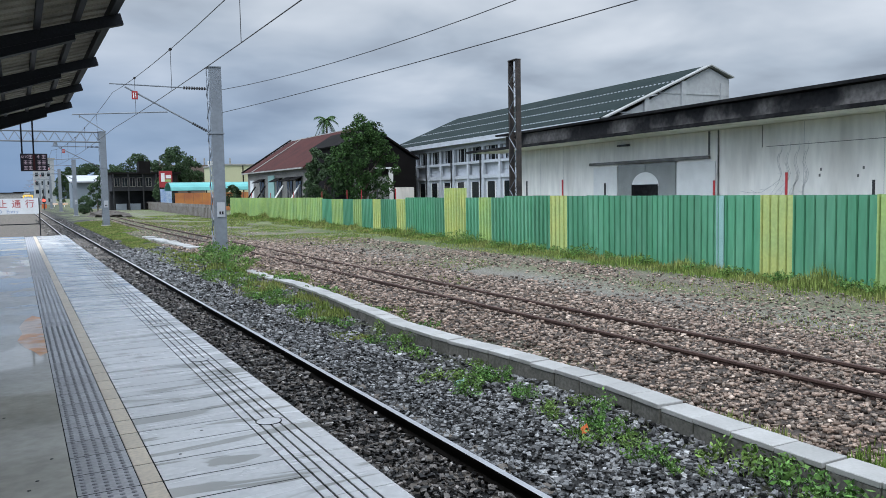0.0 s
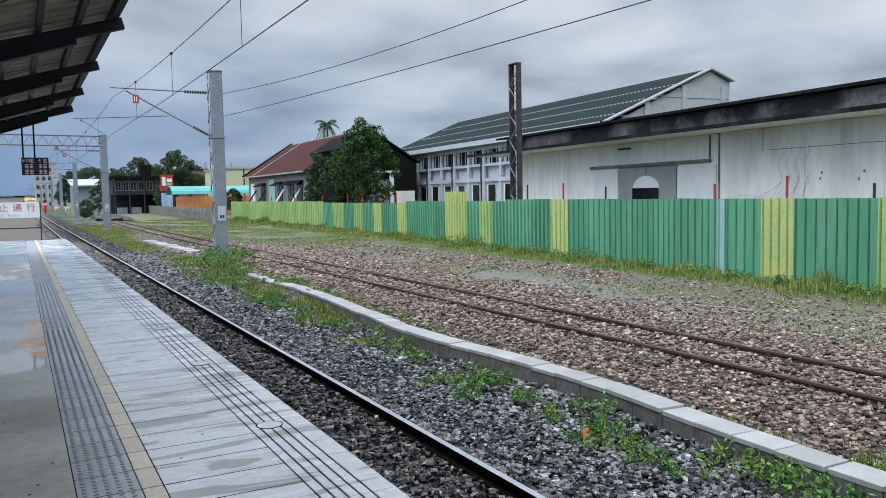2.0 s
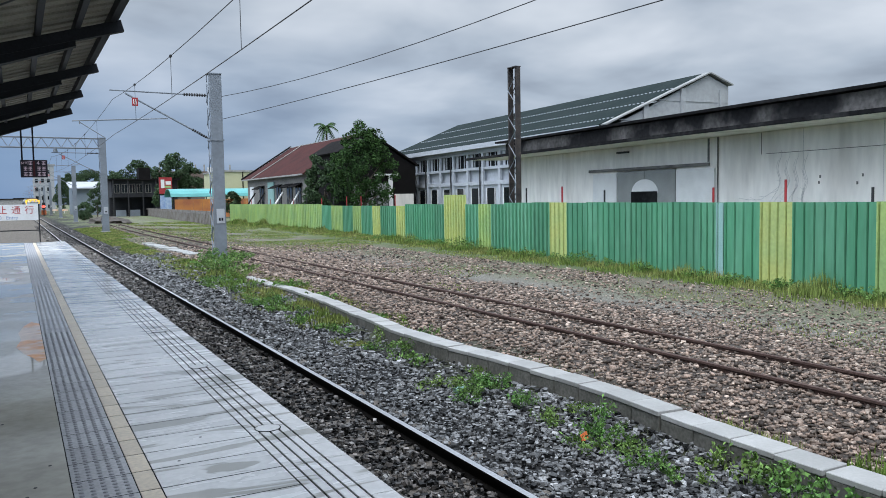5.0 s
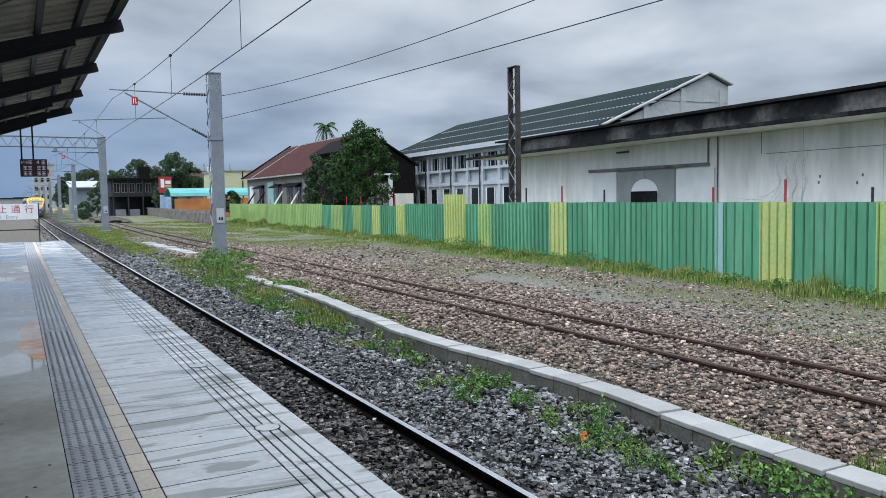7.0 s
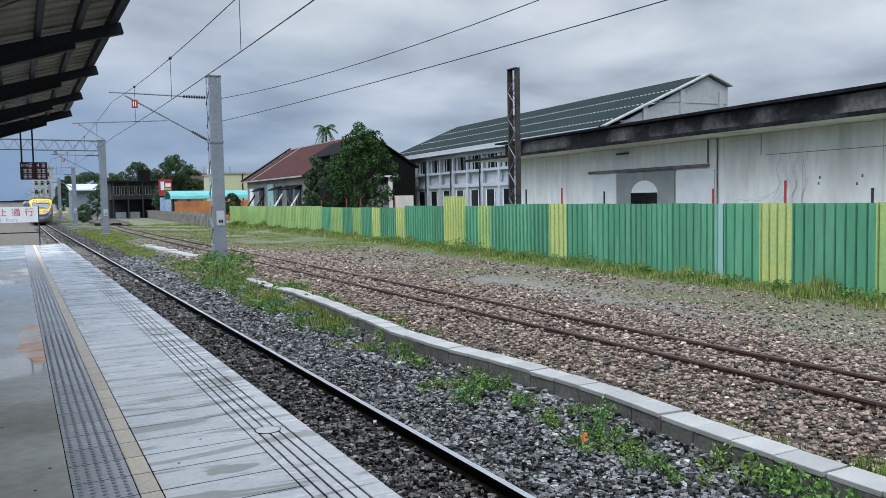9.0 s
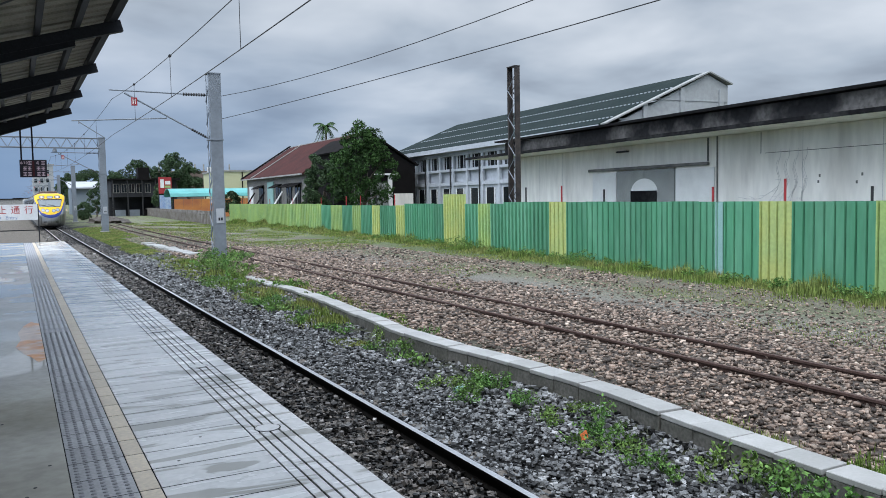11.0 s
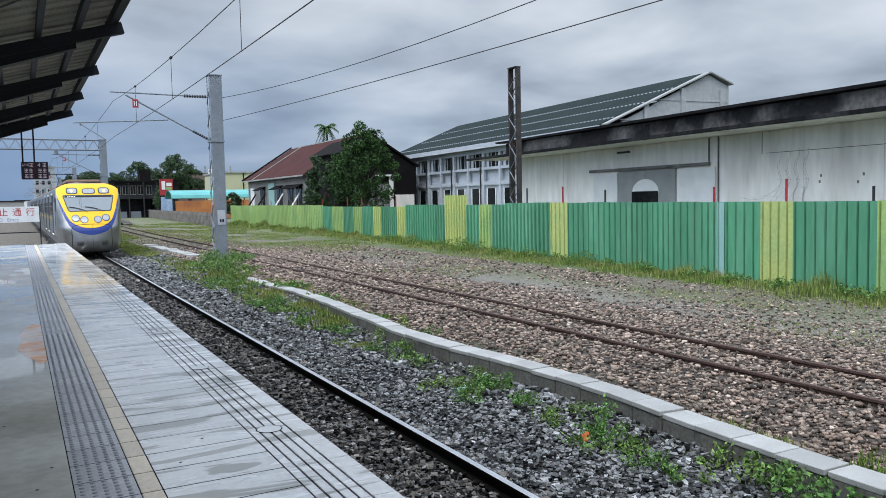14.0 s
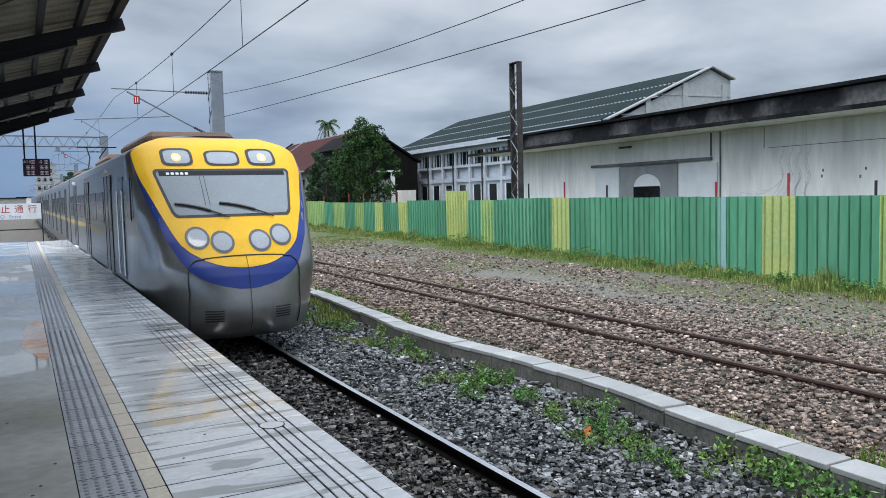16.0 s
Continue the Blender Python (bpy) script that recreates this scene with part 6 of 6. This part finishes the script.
def build_train():
    t = tagged(empty("train"), "yellow-faced commuter train with stainless cars and blue trim", "train")
    t.location = (TRACK, 12.2, 0)
    # nose shell from the front's surface back to the first car
    zs = lin(0.28, 3.62, 44)
    bm = bmesh.new()
    cols = 40
    rows = []
    for z in zs:
        w = half_width(z)
        row = []
        for i in range(cols + 1):
            u = -1 + 2 * i / cols
            x = w * math.sin(u * math.pi / 2)
            row.append(bm.verts.new((x, nose_back(x, z), z)))
        rows.append(row)
    back = [[bm.verts.new((s * half_width(z), 3.0, z)) for z in zs] for s in (-1, 1)]
    for r0, r1 in zip(rows, rows[1:]):
        for i in range(cols):
            bm.faces.new((r0[i], r0[i + 1], r1[i + 1], r1[i]))
    for j in range(len(zs) - 1):
        bm.faces.new((rows[j][0], rows[j + 1][0], back[0][j + 1], back[0][j]))
        bm.faces.new((rows[j + 1][-1], rows[j][-1], back[1][j], back[1][j + 1]))
    top0, top1 = bm.verts.new((-0.4, 3.0, 3.69)), bm.verts.new((0.4, 3.0, 3.69))
    bm.faces.new(rows[-1] + [back[1][-1], top1, top0, back[0][-1]])
    part("nose_shell", bm, TRAIN_GREY, t, "silver-grey moulded nose", smooth=True)
    # yellow shield with a blue border
    yw = steps([(1.42, 0.0), (1.425, 0.12), (1.45, 0.32), (1.49, 0.46), (1.55, 0.61), (1.68, 0.81), (1.8, 0.93), (2.0, 1.03), (2.33, 1.165), (2.6, 1.26), (2.84, 1.35), (3.0, 1.39), (3.2, 1.41), (3.6, 1.41)])
    bw = steps([(1.095, 0.0), (1.10, 0.15), (1.145, 0.36), (1.21, 0.56), (1.30, 0.73), (1.40, 0.85), (1.53, 0.95), (1.88, 1.125), (2.2, 1.225), (2.39, 1.28), (2.79, 1.375), (3.14, 1.415), (3.3, 1.41)])
    front_strip(eased(1.095, 3.27, 70), lambda z: -min(bw(z), half_width(z)), lambda z: min(bw(z), half_width(z)), 0.006, TRAIN_BLUE, "blue_border", t, "dark blue border")
    front_strip(eased(1.42, 3.60, 70), lambda z: -min(yw(z), half_width(z) - 0.004), lambda z: min(yw(z), half_width(z) - 0.004), 0.012, TRAIN_YELLOW, "yellow_front", t, "bright yellow front")
    # windscreen
    ww = steps([(2.21, 0.90), (2.24, 0.945), (2.30, 0.98), (2.6, 1.06), (2.95, 1.15), (2.99, 1.14), (3.02, 1.10)])
    gw = steps([(2.25, 0.87), (2.28, 0.91), (2.33, 0.94), (2.6, 1.015), (2.92, 1.10), (2.95, 1.095), (2.98, 1.06)])
    front_strip(lin(2.21, 3.02, 27), lambda z: -ww(z), ww, 0.018, RUBBER, "windscreen_frame", t)
    ws = front_strip(lin(2.25, 2.98, 25), lambda z: -gw(z), gw, 0.024, SCREEN, "windscreen", t, "large windscreen with the sky's reflection in its colour")
    front_strip(lin(2.40, 2.93, 6), lambda z: -0.43, lambda z: -0.42, 0.028, RUBBER, "screen_bar", ws, cols=2)
    front_strip(lin(2.40, 2.93, 6), lambda z: -0.36, lambda z: -0.35, 0.028, RUBBER, "screen_bar", ws, cols=2)
    front_strip(lin(2.90, 2.98, 3), lambda z: -1.06, lambda z: 1.06, 0.0265, DARKSTEEL, "sun_band", ws, "dark band along the top of the windscreen")
    for i in range(5):
        patch(-0.92 + 0.075 * i, 2.935, 0.026, 0.022, 0.031, WHITE, "number_mark", ws, power=6, seg=8)

    def on(x, z, lift):
        return Vector((x, nose_back(x, z) - lift, z + lift * 0.3))
    for x0, x1 in ((-0.91, -0.10), (-0.21, 0.64)):
        bm = bmesh.new()
        for k in range(6):
            a, b = k / 6, (k + 1) / 6
            za, zb = 2.43 - 0.08 * a - 0.16 * a * a, 2.43 - 0.08 * b - 0.16 * b * b
            rod(bm, on(x0 + (x1 - x0) * a, za, 0.05), on(x0 + (x1 - x0) * b, zb, 0.05), 0.022 if k < 4 else 0.012, seg=5)
        part("wiper", bm, BLACK, t, "black windscreen wiper")
    # lamps
    for s in (-1, 1):
        c = patch(s * 0.72, 3.23, 0.26, 0.16, 0.02, RUBBER, "lamp_surround", t, power=4)
        patch(s * 0.72, 3.23, 0.21, 0.12, 0.028, LENS, "lamp_lens", c, power=4)
        patch(s * 0.73, 3.22, 0.08, 0.075, 0.032, HALO, "headlight_halo", c)
        patch(s * 0.73, 3.22, 0.045, 0.045, 0.036, HEADLIGHT, "headlight", c, "lit warm headlight")
        for x, z in ((0.30, 1.82), (0.67, 1.895)):
            c = patch(s * x, z, 0.185, 0.175, 0.02, LAMP_RING, "lamp_surround", t)
            patch(s * x, z, 0.145, 0.135, 0.028, LENS, "lamp_lens", c, "round clear lamp")
        for i in range(5):
            patch(s * 0.54, 0.61 + 0.04 * i, 0.14, 0.011, 0.012, RUBBER, "grille_slot", t, power=6, seg=12)
    c = patch(0.03, 3.21, 0.30, 0.14, 0.02, RUBBER, "destination_frame", t, power=4)
    patch(0.03, 3.21, 0.255, 0.105, 0.028, LENS, "destination_panel", c, power=4)
    # coupler cover seams
    bm = bmesh.new()
    for k in range(10):
        rod(bm, on(0.02, 0.35 + 0.125 * k, 0.022), on(0.02, 0.35 + 0.125 * (k + 1), 0.022), 0.004, seg=4)
    part("cover_seam", bm, RUBBER, t)
    bm = bmesh.new()
    arch = [(-0.89, 1.2), (-0.88, 1.38), (-0.85, 1.48), (-0.77, 1.55), (-0.6, 1.58), (-0.3, 1.6), (0, 1.605)]
    pts = [(-0.87 - 0.02 * math.sin(i * 0.5), 0.45 + 0.1 * i) for i in range(7)] + arch
    pts += [(-x, z) for x, z in pts[::-1][1:]]
    for (xa, za), (xb, zb) in zip(pts, pts[1:]):
        rod(bm, on(xa, za, 0.02), on(xb, zb, 0.02), 0.010, seg=4)
    part("cover_outline", bm, RUBBER, t)
    part("snow_plough", bx(-0.85, 0.85, 1.2, 1.7, 0.16, 0.5, bevel=0.03), RUBBER, t)
    for s in (-1, 1):
        cd = part("cab_door", bx(s * 1.449 - 0.005, s * 1.449 + 0.005, 3.1, 3.85, 1.08, 2.95), TRAIN_DOOR, t, "grey cab side door")
        part("door_pane", bx(s * 1.449 - 0.009, s * 1.449 + 0.009, 3.25, 3.7, 2.1, 2.85), SIDE_GLASS, cd)
        cw = part("cab_window", bx(s * 1.449 - 0.007, s * 1.449 + 0.007, 2.05, 2.98, 2.2, 2.88, bevel=0.004), SIDE_GLASS, t, "dark cab side window")
        part("window_frame", bx(s * 1.449 - 0.012, s * 1.449 + 0.012, 2.0, 2.05, 2.17, 2.9), RUBBER, cw)
        quarter = [(s * 1.451, 1.72, 2.22), (s * 1.451, 1.93, 2.22), (s * 1.451, 1.93, 2.86), (s * 1.451, 1.86, 2.86)]
        part("quarter_window", sb(quarter if s > 0 else quarter[::-1], 0.012), SIDE_GLASS, t, "dark slanted quarter window")
        for k in (3.06, 3.88):
            part("handrail", rd((s * 1.475, k, 1.15), (s * 1.475, k, 2.7), 0.018, seg=6), STEEL_SHINY, cd)
    # cars
    body_shell(3.0, 20.2, t)
    car_details(2.2, 20.2, t, True)
    for c in range(1, 6):
        y0 = 20.8 + 20.8 * (c - 1)
        car = part("car", bx(-0.6, 0.6, y0 - 0.6, y0, 0.9, 3.3), RUBBER, t, "following stainless steel car")
        body_shell(y0, y0 + 20.2, car)
        if c < 4:
            car_details_far(y0, y0 + 20.2, car)
    # pantograph
    p = part("pantograph", bx(-0.5, 0.5, 25, 26.6, 3.7, 3.85), DARKSTEEL, t)
    for s in (-0.4, 0.4):
        part("panto_arm", rd((s, 25.2, 3.85), (s * 0.5, 26.6, 4.5), 0.03), DARKSTEEL, p)
        part("panto_arm", rd((s * 0.5, 26.6, 4.5), (s, 25.4, 4.86), 0.025), DARKSTEEL, p)
    part("panto_head", bx(-0.8, 0.8, 25.3, 25.5, 4.86, 4.9), DARKSTEEL, p)
    return t


def car_details_far(y0, y1, parent):
    L = y1 - y0
    part("skirt", bx(-1.25, 1.25, y0 + 0.3, y1 - 0.3, 0.22, 0.56), RUBBER, parent)
    part("roof_unit", bx(-0.85, 0.85, y0 + 4, y0 + 8, 3.6, 3.86, bevel=0.12), RUST_ROOF, parent)
    for s in (-1, 1):
        x = s * 1.449
        for k in (0.12, 0.37, 0.62, 0.86):
            part("door", bx(x - 0.01, x + 0.01, y0 + L * k - 0.65, y0 + L * k + 0.65, 1.06, 3.04), RUBBER, parent)
        for k in (0.2, 0.28, 0.45, 0.53, 0.70, 0.78):
            part("window", bx(x - 0.008, x + 0.008, y0 + L * k - 0.6, y0 + L * k + 0.6, 2.03, 2.72), SIDE_GLASS, parent)
        part("yellow_line", bx(x - 0.004, x + 0.004, y0 + 0.2, y1 - 0.2, 1.77, 1.91), GOLD, parent)
        part("gutter", bx(s * 1.33 - 0.03, s * 1.33 + 0.03, y0 + 0.1, y1 - 0.1, 3.28, 3.33), WHITE, parent)


train = build_train()


def motions():
    rows = [(0, 269.0), (2, 237.0), (4, 205.0), (7, 156.0), (8, 139.5), (9, 122.8), (11.5, 81.2), (12.5, 64.8), (13, 56.6), (14, 41.0), (14.5, 33.3), (15, 25.9), (15.5, 18.95), (16, 12.2)]
    walk(train, [(t, pose(TRACK, y, 0)) for t, y in rows])


motions()
